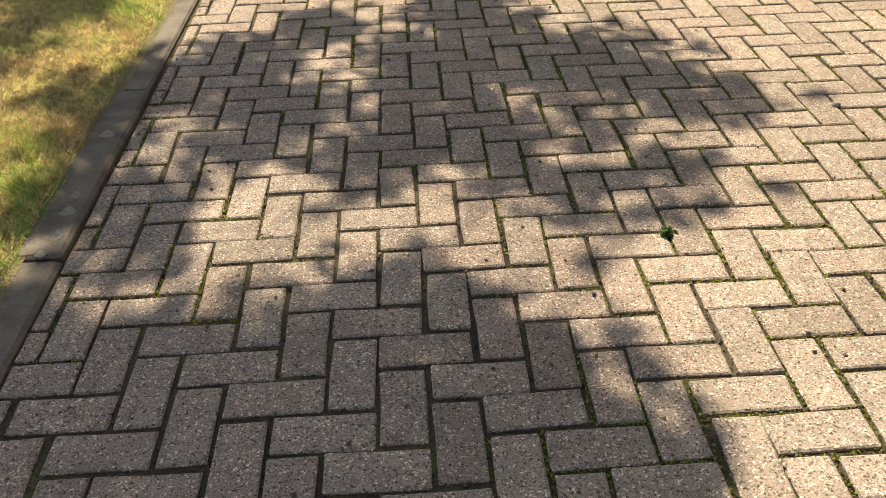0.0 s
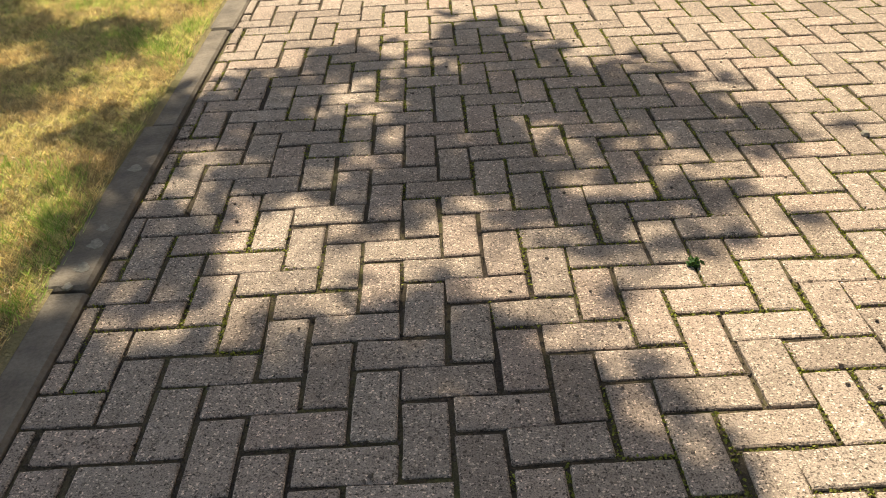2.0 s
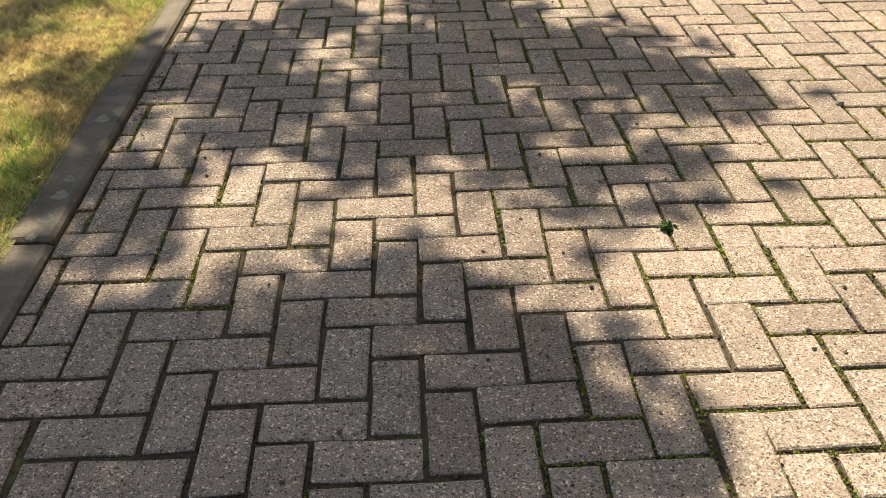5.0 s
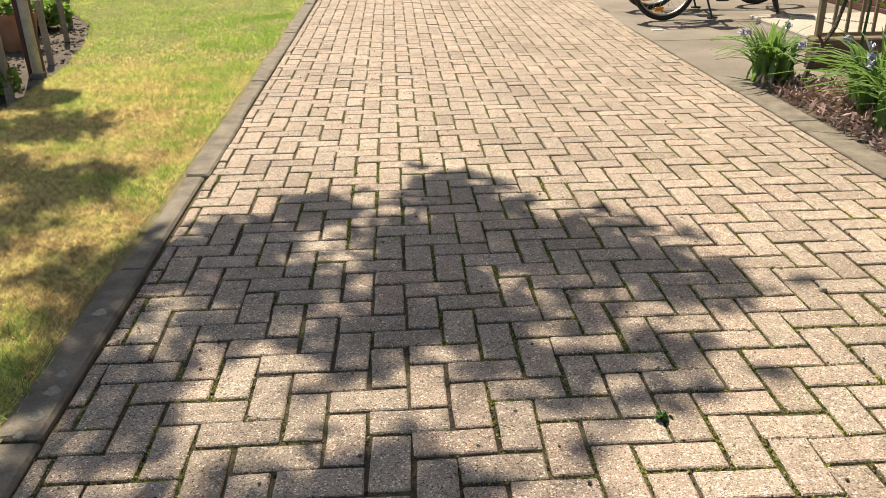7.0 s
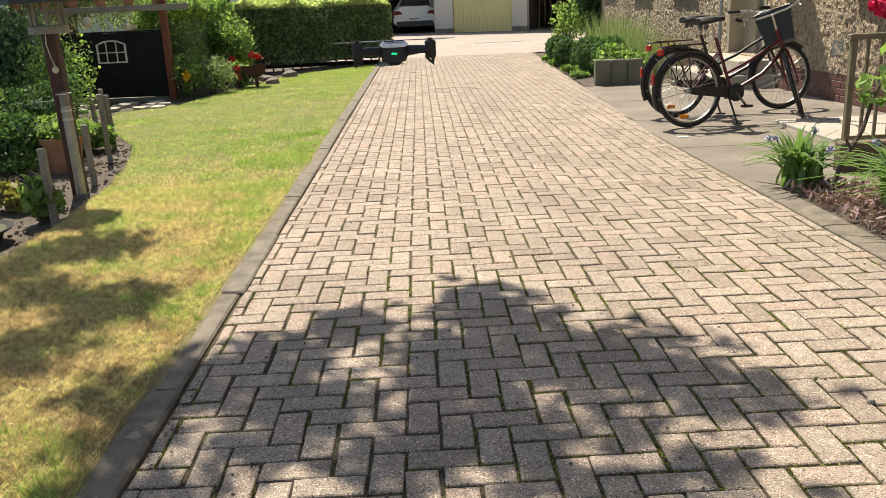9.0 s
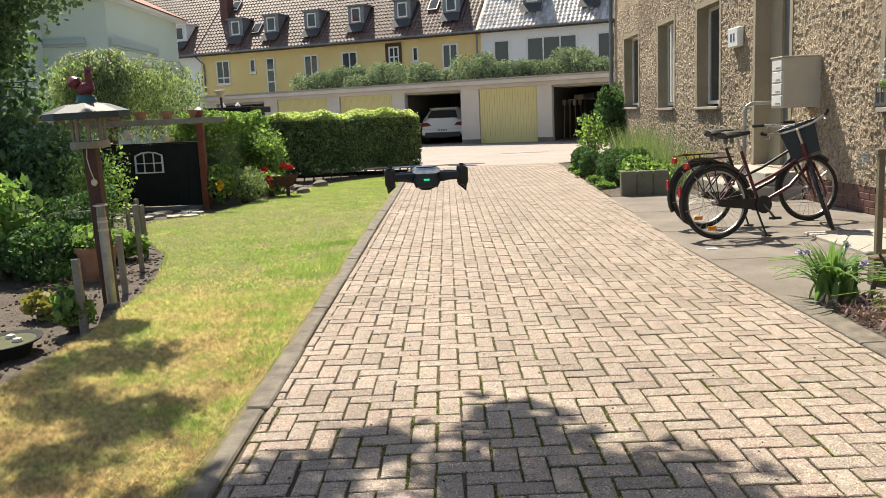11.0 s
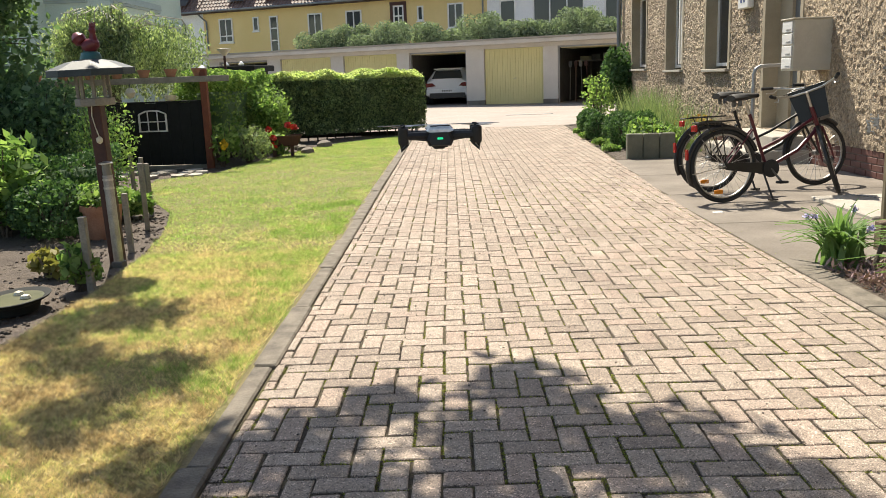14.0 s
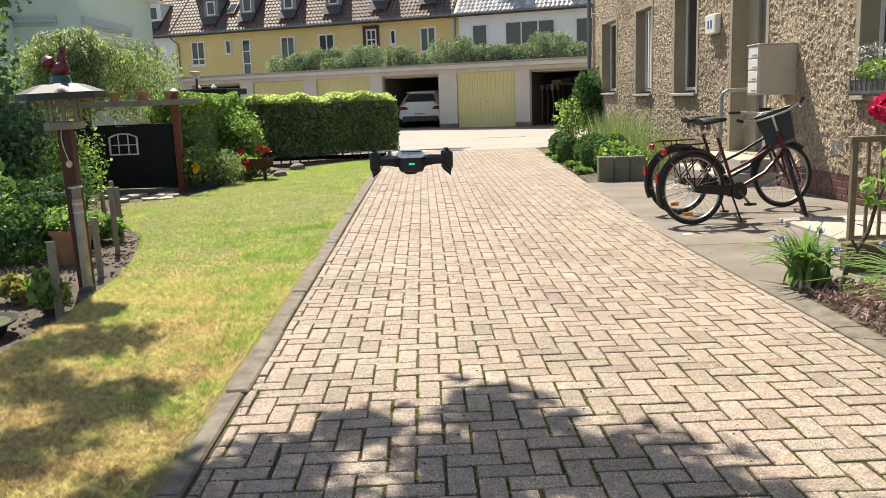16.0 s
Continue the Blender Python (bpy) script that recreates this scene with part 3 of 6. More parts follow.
part("wall_plate", Geo().lathe([(0.05, 0), (0.05, 0.02)], 12, pose(-0.0, 12.1, 1.26, 0, -90, 0)), GREY_METAL, rail)

# mail boxes and house lamp
mail = thing("mailbox_cabinet", "beige steel mailbox cabinet with white letter flaps fixed to the wall", "mailbox", m=pose(4.48, 11.22, 1.185))
BEIGE = simple("beige_enamel", (0.50, 0.46, 0.38), (0.55, 0.51, 0.43), 0.4, bump=0.03)
part("body", Geo().box(0, 0, 0, 0.47, 0.36, 0.61, b=0.006), BEIGE, mail)
for k in range(4):
    fl = part("letter_flap", Geo().box(-0.012, 0.03, 0.03 + k * 0.145, -0.001, 0.33, 0.155 + k * 0.145, b=0.003), WHITE_PAINT, mail, "white letter flap")
    part("name_bar", Geo().box(-0.015, 0.06, 0.05 + k * 0.145, -0.0125, 0.2, 0.065 + k * 0.145), GREY_METAL, fl)
part("roof_lip", Geo().box(-0.02, -0.012, 0.611, 0.47, 0.372, 0.628, b=0.004), BEIGE, mail)
hl = thing("wall_lamp", "white square illuminated number lamp on the house wall", "lamp", m=pose(4.84, 13.9, 2.13))
part("housing", Geo().box(0, 0, 0, 0.10, 0.46, 0.30, b=0.015), WHITE_PAINT, hl)
part("backplate", Geo().box(0.10, 0.03, 0.02, 0.109, 0.43, 0.28), DARK_METAL, hl)
part("bar", Geo().box(-0.004, 0.14, 0.09, -0.001, 0.2, 0.21).box(-0.004, 0.26, 0.09, -0.001, 0.33, 0.21), simple("blue_print", (0.05, 0.08, 0.2), (0.07, 0.1, 0.25)), hl, "dark blue bars")
fbx = thing("window_flower_box", "black window box with white and green flowers", "flower box", m=pose(4.93, 8.35, 1.16))
part("railing", Geo().box(-0.2, 0, 0.02, -0.19, 1.2, 0.05).box(-0.2, 0, 0.2, -0.19, 1.2, 0.215), DARK_METAL, fbx)
for k in range(12):
    part("bar", Geo().box(-0.199, 0.02 + k * 0.1, 0.05, -0.191, 0.03 + k * 0.1, 0.2), DARK_METAL, fbx)
part("trough", Geo().box(-0.185, 0.02, 0.0, -0.02, 1.18, 0.16, b=0.01), DARK_METAL, fbx)
part("leaves", leaf_mesh("leaves", blob_points(RNG, 500, (-0.1, 0.6, 0.24), (0.12, 0.6, 0.13)), 0.035, RNG), LEAF_BRIGHT, fbx)
part("blossom", leaf_mesh("blossom", blob_points(RNG, 500, (-0.1, 0.9, 0.36), (0.13, 0.35, 0.17)), 0.014, RNG), WHITE_PAINT, fbx, "tiny white blossoms")

# ---- garages ----
GA = math.degrees(math.atan(-0.42))
GM = pose(0.315, 33.75, 0.2, 0, 0, GA)
GW = simple("garage_render", (0.60, 0.57, 0.52), (0.70, 0.67, 0.62), 0.9, scale=1.2)
GYEL = simple("yellow_door_paint", (0.70, 0.64, 0.31), (0.76, 0.70, 0.36), 0.55, scale=2, bump=0.04)
garage = thing("garage_row", "row of flat-roofed garages with yellow up-and-over doors", "garages", m=GM)
ST = 1.0846
bays = [(-10.0, -7.7, 0), (-7.1, -4.85, 1), (-4.3, -2.07, 1), (-1.57, 0.65, 0), (1.32, 3.46, 1), (3.97, 6.2, 0), (6.8, 9.0, 1)]
ux = [(a * ST, b * ST, d) for a, b, d in bays]
edges = [-10.6 * ST] + [v for a, b, _ in ux for v in (a, b)] + [9.6 * ST]
for a, b in zip(edges[::2], edges[1::2]):
    part("pier", Geo().box(a, 0, 0.16, b, 0.3, 2.06), GW, garage)
    part("pier_base", Geo().box(a - 0.005, -0.012, -0.2, b + 0.005, 0.31, 0.16), CONCRETE, garage, "grey cement pier base")
part("lintel", Geo().box(edges[0], 0.0, 2.062, edges[-1], 0.3, 2.2), GW, garage)
part("roof", Geo().box(edges[0] - 0.25, -0.35, 2.202, edges[-1] + 0.2, 5.7, 2.36, b=0.02), GW, garage, "flat roof slab with pale edge")
part("roof_edge", Geo().box(edges[0] - 0.27, -0.38, 2.362, edges[-1] + 0.2, -0.2, 2.42), STEP_STONE, garage)
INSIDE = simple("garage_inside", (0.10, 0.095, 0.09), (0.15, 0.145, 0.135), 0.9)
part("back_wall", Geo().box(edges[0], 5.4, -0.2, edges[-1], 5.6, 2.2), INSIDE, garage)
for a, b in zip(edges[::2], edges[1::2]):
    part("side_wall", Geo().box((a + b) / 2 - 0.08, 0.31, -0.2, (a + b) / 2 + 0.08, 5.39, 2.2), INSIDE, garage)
for a, b, d in ux:
    if d:
        dm = part("garage_door", Geo().box(a + 0.01, 0.10, 0.0, b - 0.01, 0.13, 2.055), GYEL, garage, "ribbed yellow garage door")
        n = 22
        rib = Geo().box(0, 0.082, 0.03, (b - a) / n * 0.55, 0.0995, 2.02).mesh("rib")
        for k in range(n):
            part("rib", rib, GYEL, dm, m=pose(a + 0.03 + k * (b - a - 0.05) / n, 0, 0))
        part("handle", Geo().tube([((a + b) / 2, 0.07, 0.95), ((a + b) / 2, 0.05, 0.95), ((a + b) / 2 + 0.1, 0.05, 0.95)], 0.012, 6), GREY_METAL, dm)
    else:
        part("frame", Geo().box(a, 0.08, 0.0, a + 0.05, 0.14, 2.06).box(b - 0.05, 0.08, 0, b, 0.14, 2.06).box(a + 0.05, 0.08, 2.0, b - 0.05, 0.14, 2.06), GREY_METAL, garage)
        part("raised_door", Geo().box(a + 0.06, 0.2, 1.98, b - 0.06, 2.0, 2.02), GYEL, garage, "yellow door raised under the roof")
mm = GM @ pose(4.05 * ST, 2.6, 0)
shelf = thing("tool_rack", "tools and boxes stored against the garage side wall", "tools", m=mm)
part("shelf_board", Geo().box(0.05, -0.6, 1.5, 1.9, 2.0, 1.53), GREY_WOOD, shelf)
for k in range(4):
    part("storage_box", Geo().box(0.1 + k * 0.45, 0, 1.535, 0.45 + k * 0.45, 0.4, 1.7 + 0.05 * (k % 3), b=0.01), [CREAM, DARK_METAL, GREY_METAL, BROWN_WOOD][k], shelf)
for k in range(4):
    part("tool", Geo().tube([(0.1 + k * 0.22, -1.6 + 0.1 * k, -0.0), (0.08 + k * 0.2, -1.4, 1.3 + 0.1 * (k % 2))], 0.02, 6).box(0.02 + k * 0.2, -1.46, 1.3, 0.14 + k * 0.2, -1.36, 1.5), [DARK_METAL, BROWN_WOOD][k % 2], shelf)
part("shelf_post", Geo().box(0.05, 1.9, 0, 0.1, 2.0, 1.5).box(1.85, 1.9, 0, 1.9, 2.0, 1.5).box(0.05, -0.6, 0, 0.1, -0.55, 1.5).box(1.85, -0.6, 0, 1.9, -0.55, 1.5), GREY_WOOD, shelf)

# bushes on the garage roof
for k in range(13):
    u = -6.6 * ST + k * 1.3
    m = GM @ pose(u, 2.3 + 0.5 * math.sin(k * 1.7), 2.36)
    r = RNG
    h = 1.0 + 0.3 * math.sin(k * 2.3) + (0.7 if k == 12 else 0)
    tb = thing("rooftop_shrub", "loose grey-green shrub growing on the garage roof", "shrub", "shrubs on the garage roof", m=m)
    pts = np.concatenate([blob_points(r, 1000, (0.5 * math.sin(q * 2.4 + k), 0.4 * math.cos(q * 1.9), h * 0.45 + 0.12 * math.sin(q * 3)), (0.55, 0.5, h * 0.5), 0.3) for q in range(4)])
    pts = pts[pts[:, 2] > 0.02]
    part("leaves", leaf_mesh("leaves", pts, 0.05, r, long=2.6), foliage_mat("roof_shrub_leaf", (0.085, 0.11, 0.05), (0.22, 0.27, 0.105)) if k == 0 else bpy.data.materials["roof_shrub_leaf"], tb)
    gs = Geo()
    for q in range(5):
        gs.tube([(0.05 * q - 0.1, 0, 0), (0.3 * math.sin(q * 2.1), 0.25 * math.cos(q * 1.7), h * 0.8)], 0.012, 5)
    part("branchwork", gs, BARK, tb)

# ---- car in the open bay ----
car = thing("car", "white hatchback parked nose-in inside the open garage", "car", m=GM @ pose(-0.42, 0.75, 0.0, 0, 0, 12))
CARW = simple("white_car_paint", (0.78, 0.78, 0.78), (0.8, 0.8, 0.8), 0.15, bump=0.0)
CARB = simple("black_trim", (0.02, 0.02, 0.022), (0.03, 0.03, 0.032), 0.4)


def loft(sections, y_of):
    gg = Geo()
    n = len(sections[0])
    for s, y in zip(sections, y_of):
        gg.v += [(x, y, z) for x, z in s]
    for k in range(len(sections) - 1):
        gg.f += [(k * n + i, k * n + (i + 1) % n, (k + 1) * n + (i + 1) % n, (k + 1) * n + i) for i in range(n)]
    gg.f += [tuple(range(n)), tuple((len(sections) - 1) * n + i for i in range(n - 1, -1, -1))]
    return gg


def body_sec(w, zb, zm, zt, tw):
    half = [(w * 0.88, zb), (w, zb + 0.12), (w, zm - 0.15), (w * 0.97, zm), (tw, zt - 0.08), (tw * 0.8, zt)]
    return half + [(-x, z) for x, z in reversed(half)]


part("body", loft([body_sec(0.84, 0.36, 0.88, 1.02, 0.62), body_sec(0.90, 0.25, 0.95, 1.38, 0.60), body_sec(0.90, 0.22, 0.96, 1.46, 0.62), body_sec(0.90, 0.22, 0.95, 1.44, 0.62), body_sec(0.90, 0.22, 0.9, 0.98, 0.7), body_sec(0.84, 0.25, 0.75, 0.85, 0.62)], [0.0, 0.32, 0.9, 2.2, 3.1, 4.2]), CARW, car, smooth=True)
part("rear_window", Geo().add([(-0.62, -0.012, 1.03), (0.62, -0.012, 1.03), (0.50, 0.235, 1.34), (-0.50, 0.235, 1.34)], [(0, 1, 2, 3)]), GLASS, car, "dark rear window")
part("spoiler", Geo().box(-0.58, 0.2, 1.385, 0.58, 0.5, 1.425, b=0.01), CARW, car)
part("bumper", Geo().box(-0.86, -0.06, 0.36, 0.86, 0.2, 0.62, b=0.03), CARW, car, smooth=True)
part("bumper_insert", Geo().box(-0.72, -0.075, 0.27, 0.72, 0.1, 0.47, b=0.015), CARB, car)
part("plate", Geo().box(-0.26, -0.085, 0.50, 0.26, -0.066, 0.61), WHITE_PAINT, car, "white number plate with dark bars")
for k in range(6):
    part("plate_bar", Geo().box(-0.2 + k * 0.068, -0.089, 0.525, -0.16 + k * 0.068, -0.0855, 0.585), CARB, car)
part("badge", Geo().lathe([(0.045, 0), (0.045, 0.012)], 12, pose(0, 0.03, 0.92, 90, 0, 0)), STEEL, car)
for s in (-1, 1):
    part("tail_light", Geo().prism([(s * 0.46, 0.74), (s * 0.86, 0.70), (s * 0.88, 0.86), (s * 0.6, 0.86)][::s], -0.03, 0.06, pose(0, 0, 0, 90, 0, 0) @ pose(0, 0, 0)), simple("red_lens", (0.12, 0.01, 0.01), (0.2, 0.02, 0.02), 0.2), car, "dark red tail light", m=pose(0, 0.02, 0))
    for yy in (0.75, 3.4):
        wh = part("wheel", Geo().lathe([(0.2, -0.09), (0.31, -0.1), (0.32, -0.06), (0.32, 0.06), (0.31, 0.1), (0.2, 0.09)], 24, pose(s * 0.80, yy, 0.32, 0, 90, 0)), CARB, car, smooth=True)
        part("rim", Geo().lathe([(0.02, -0.07), (0.2, -0.085), (0.2, 0.085), (0.02, 0.07)], 16, pose(s * 0.80, yy, 0.32, 0, 90, 0)), STEEL, wh)

# ---- terrace of houses behind the garages ----
TA = math.degrees(math.atan(-0.40))
TM = pose(0.315, 48.0, 0.2, 0, 0, TA)
TS = 1.077
YEL = simple("yellow_house_render", (0.74, 0.57, 0.26), (0.80, 0.63, 0.31), 0.9, scale=0.6, fine=30)
WHT = simple("white_house_render", (0.80, 0.81, 0.83), (0.85, 0.86, 0.88), 0.9, scale=0.6, fine=30)
TILE = simple("roof_tile_brown", (0.085, 0.048, 0.038), (0.15, 0.085, 0.065), 0.45, scale=0.7, fine=20, vary=0.22)
# smooth tile whose pale colour paints in the sun's reflection off the roof
TILE_SHEEN = simple("roof_tile_sun_sheen", (0.38, 0.35, 0.34), (0.6, 0.57, 0.56), 0.25, scale=0.7, fine=20, vary=0.35)
EAVE = 5.45


def row_house(name, label, ua, ub, wall_mat, wins, tile_mat=TILE):
    h = thing(name, label, "house", m=TM)
    part("wall", Geo().box(ua, 0, -0.3, ub, 9.0, EAVE), wall_mat, h)
    part("eave", Geo().box(ua, -0.45, EAVE - 0.02, ub, 0.1, EAVE + 0.14), simple("eave_board", (0.06, 0.035, 0.028), (0.09, 0.05, 0.04)) if "eave_board" not in bpy.data.materials else bpy.data.materials["eave_board"], h, "dark brown eave board")
    part("gutter", Geo().tube([(ua, -0.5, EAVE + 0.08), (ub, -0.5, EAVE + 0.08)], 0.07, 8), ZINC, h)
    part("roof", Geo().add([(ua, -0.5, EAVE + 0.1), (ub, -0.5, EAVE + 0.1), (ub, 4.5, EAVE + 5.1), (ua, 4.5, EAVE + 5.1), (ua, 9.5, EAVE + 0.1), (ub, 9.5, EAVE + 0.1)], [(0, 1, 2, 3), (3, 2, 5, 4), (0, 3, 4), (1, 5, 2)]), tile_mat, h, "steep brown tiled roof")
    tiles = Geo()
    nrow, w = 24, 0.235
    for r in range(nrow):
        s0 = r * 0.29
        nc = int((ub - ua) / w)
        for c in range(nc):
            u = ua + (c + 0.5 * (r % 2) * 0) * w
            y0, z0 = -0.5 + s0 * 0.7071, EAVE + 0.12 + s0 * 0.7071
            y1, z1 = y0 + 0.24, z0 + 0.24
            o, lift = len(tiles.v), 0.035
            tiles.v += [(u, y0 - 0.02, z0 + 0.02), (u + w * 0.5, y0 - lift, z0 + lift + 0.02), (u + w, y0 - 0.02, z0 + 0.02), (u + w, y1, z1), (u + w * 0.5, y1 - 0.03, z1 + 0.03), (u, y1, z1)]
            tiles.f += [(o, o + 1, o + 4, o + 5), (o + 1, o + 2, o + 3, o + 4), (o, o + 2, o + 1)]
    tagged(part("roof_tiles", tiles, tile_mat, h), kind="stuff")
    for (a, b, c, d, nv, nh) in wins:
        w = part("window", Geo().box(a, -0.06, c, a + 0.08, 0.03, d).box(b - 0.08, -0.06, c, b, 0.03, d).box(a + 0.08, -0.06, c, b - 0.08, 0.03, c + 0.08).box(a + 0.08, -0.06, d - 0.08, b - 0.08, 0.03, d), WHITE_PAINT, h, "white window frame")
        for i in range(1, nv):
            x = a + (b - a) * i / nv
            part("mullion", Geo().box(x - 0.035, -0.05, c + 0.08, x + 0.035, 0.02, d - 0.08), WHITE_PAINT, w)
        for i in range(1, nh):
            z = c + (d - c) * (0.27 if nh == 2 else i / nh)
            part("transom", Geo().box(a + 0.08, -0.055, z - 0.035, b - 0.08, 0.015, z + 0.035), WHITE_PAINT, w)
        part("pane", Geo().box(a + 0.08, -0.02, c + 0.08, b - 0.08, -0.01, d - 0.08), GLASS, w)
        part("sill", Geo().box(a - 0.05, -0.12, c - 0.07, b + 0.05, 0.0, c - 0.005), WHITE_PAINT, w)
    return h


LEAD = simple("dark_lead", (0.05, 0.05, 0.055), (0.08, 0.08, 0.085), 0.8)


def dormer(u, s, parent, mat, white=False):
    """A zinc box dormer at u along the eave, s metres up the slope."""
    d = part("dormer", Geo().add([(-0.62, 0, 0), (0.62, 0, 0), (0.62, 0, 1.25), (-0.62, 0, 1.25), (0.62, 1.25, 1.3), (-0.62, 1.25, 1.3)], [(0, 1, 2, 3), (1, 4, 2), (0, 3, 5), (3, 2, 4, 5)]).box(-0.72, -0.14, 1.25, 0.72, 1.4, 1.36), mat, parent, "zinc-clad box dormer", m=pose(u, -0.5 + s, EAVE + 0.28 + s) @ Matrix.Scale(0.82, 4))
    part("frame", Geo().box(-0.36, -0.05, 0.15, -0.28, 0.01, 1.15).box(0.28, -0.05, 0.15, 0.36, 0.01, 1.15).box(-0.28, -0.05, 0.15, 0.28, 0.01, 0.24).box(-0.28, -0.05, 1.06, 0.28, 0.01, 1.15), WHITE_PAINT, d)
    part("pane", Geo().box(-0.28, -0.02, 0.24, 0.28, -0.012, 1.06), GLASS, d)
    part("apron", Geo().add([(-0.72, -0.62, -0.54), (0.72, -0.62, -0.54), (0.66, -0.01, 0.07), (-0.66, -0.01, 0.07)], [(0, 1, 2, 3)]), LEAD, d, "dark lead apron under the dormer")


def U(x):
    return (x - 0.315) * TS


zy = -0.2
yellow = row_house("row_house", "long yellow rendered row house with brown tiled roof", U(-14.75), U(2.44), YEL, [
    (U(-13.68), U(-12.76), 3.85 + zy, 5.28 + zy, 2, 2), (U(-11.39), U(-11.0), 4.42 + zy, 5.25 + zy, 1, 1), (U(-10.3), U(-9.75), 3.1 + zy, 5.23 + zy, 1, 3), (U(-7.84), U(-6.96), 3.9 + zy, 5.21 + zy, 2, 1),
    (U(-5.51), U(-4.56), 3.9 + zy, 5.22 + zy, 2, 1), (U(-2.7), U(-2.1), 3.6 + zy, 5.3 + zy, 2, 3), (U(-1.34), U(-1.0), 4.4 + zy, 5.2 + zy, 1, 1), (U(0.34), U(1.2), 3.9 + zy, 5.22 + zy, 2, 1)])
part("door_surround", Geo().box(U(-2.86), -0.1, 3.4, U(-2.72), 0.02, 5.3).box(U(-2.08), -0.1, 3.4, U(-1.95), 0.02, 5.3).box(U(-2.72), -0.1, 5.12, U(-2.08), 0.02, 5.3), BROWN_WOOD, yellow)
part("downpipe", Geo().tube([(U(2.25), -0.1, 0), (U(2.25), -0.1, EAVE)], 0.05, 8), ZINC, yellow)
part("downpipe", Geo().tube([(U(-14.5), -0.1, 0), (U(-14.5), -0.1, EAVE - 0.5), (U(-14.9), -0.35, EAVE)], 0.05, 8), ZINC, yellow)
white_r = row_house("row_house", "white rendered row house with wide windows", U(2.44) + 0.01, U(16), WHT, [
    (U(3.11), U(3.95), 3.8 + zy, 5.19 + zy, 1, 1), (U(4.81), U(7.34), 3.8 + zy, 5.23 + zy, 3, 1), (U(8.3), U(10.0), 3.8 + zy, 5.2 + zy, 2, 1)], TILE_SHEEN)
white_l = row_house("row_house", "white rendered end house with brown tiled roof", U(-24), U(-14.75) - 0.01, WHT, [(U(-16.9), U(-15.9), 3.9 + zy, 5.2 + zy, 1, 1), (U(-20), U(-19), 3.9 + zy, 5.2 + zy, 2, 1)])
for x, s in [(-12.3, 0.72), (-9.95, 0.75), (-7.35, 0.75), (-4.65, 0.8), (-1.95, 0.85), (0.75, 0.95)]:
    dormer(U(x), s, yellow, ZINC)
for x, s in [(5.0, 1.05), (7.9, 1.05), (11.0, 1.05)]:
    dormer(U(x), s, white_r, ZINC)
dormer(U(-16.2), 0.7, white_l, WHITE_PAINT)
for x, s, h in [(-11.2, 1.3, yellow), (-0.45, 1.7, yellow), (-13.6, 3.0, yellow), (3.6, 2.0, white_r), (-3.3, 3.0, yellow)]:
    sk = part("skylight", Geo().box(-0.3, -0.45, 0.09, 0.3, 0.45, 0.15), ZINC, h, "roof window", m=pose(U(x), -0.5 + s, EAVE + 0.1 + s, 45, 0, 0))
    part("pane", Geo().box(-0.23, -0.37, 0.151, 0.23, 0.37, 0.158), GLASS, sk)
part("chimney", Geo().box(U(-14.2), 1.6, EAVE + 1.8, U(-13.7), 2.3, EAVE + 4.6), PLINTH, yellow, "dark brick chimney")

# pale green house beyond the garden
gh = thing("house", "pale green rendered house with red tiled roof", "house", m=pose(-13.0, 35.0, 0))
GRN = simple("pale_green_render", (0.50, 0.60, 0.52), (0.55, 0.65, 0.57), 0.9, scale=0.4, fine=25)
part("wall", Geo().box(-9.0, 0, -0.1, 0.0, 9.0, 6.5), GRN, gh)
part("bay", Geo().box(-4.2, -1.2, -0.1, -2.6, -0.005, 6.5), GRN, gh)
part("cornice", Geo().box(-3.2, -0.16, 4.78, -0.9, -0.002, 4.98).box(-3.2, -0.10, 4.68, -0.9, -0.001, 4.78).box(-0.85, -0.12, 3.9, 0.06, -0.002, 4.08).box(0.002, 0.0, 4.72, 0.16, 5.6, 4.98).box(0.002, 0.0, 4.62, 0.10, 5.6, 4.719).box(0.002, 5.7, 3.9, 0.12, 9.0, 4.1), simple("grey_green_trim", (0.34, 0.42, 0.40), (0.38, 0.46, 0.44)), gh, "grey-green cornice")
part("eave", Geo().box(-9.2, -0.5, 6.5, 0.45, 9.4, 6.63), WHITE_PAINT, gh)
RTILE = simple("red_tile", (0.36, 0.11, 0.06), (0.46, 0.17, 0.095), 0.7, scale=0.8, fine=20, vary=0.3)
part("roof", Geo().add([(-9.3, -0.6, 6.64), (0.55, -0.6, 6.64), (0.55, 9.5, 6.64), (-9.3, 9.5, 6.64), (-4.4, 4.4, 9.25)], [(0, 1, 4), (1, 2, 4), (2, 3, 4), (3, 0, 4)]), RTILE, gh)
rt = Geo()
for r in range(15):
    f0, f1 = r / 17, (r + 0.9) / 17
    for c in range(44):
        a, b = c / 44, (c + 1) / 44
        def q(fr, s, up):
            x = -9.3 + 9.85 * s
            return (x + (-4.4 - x) * fr, -0.6 + 5.0 * fr - up * 0.4, 6.65 + 2.6 * fr + up)
        o = len(rt.v)
        rt.v += [q(f0, a, 0.03), q(f0, (a + b) / 2, 0.10), q(f0, b, 0.03), q(f1, b, 0.01), q(f1, (a + b) / 2, 0.06), q(f1, a, 0.01)]
        rt.f += [(o, o + 1, o + 4, o + 5), (o + 1, o + 2, o + 3, o + 4), (o, o + 2, o + 1)]
tagged(part("roof_tiles", rt, RTILE, gh), kind="stuff")

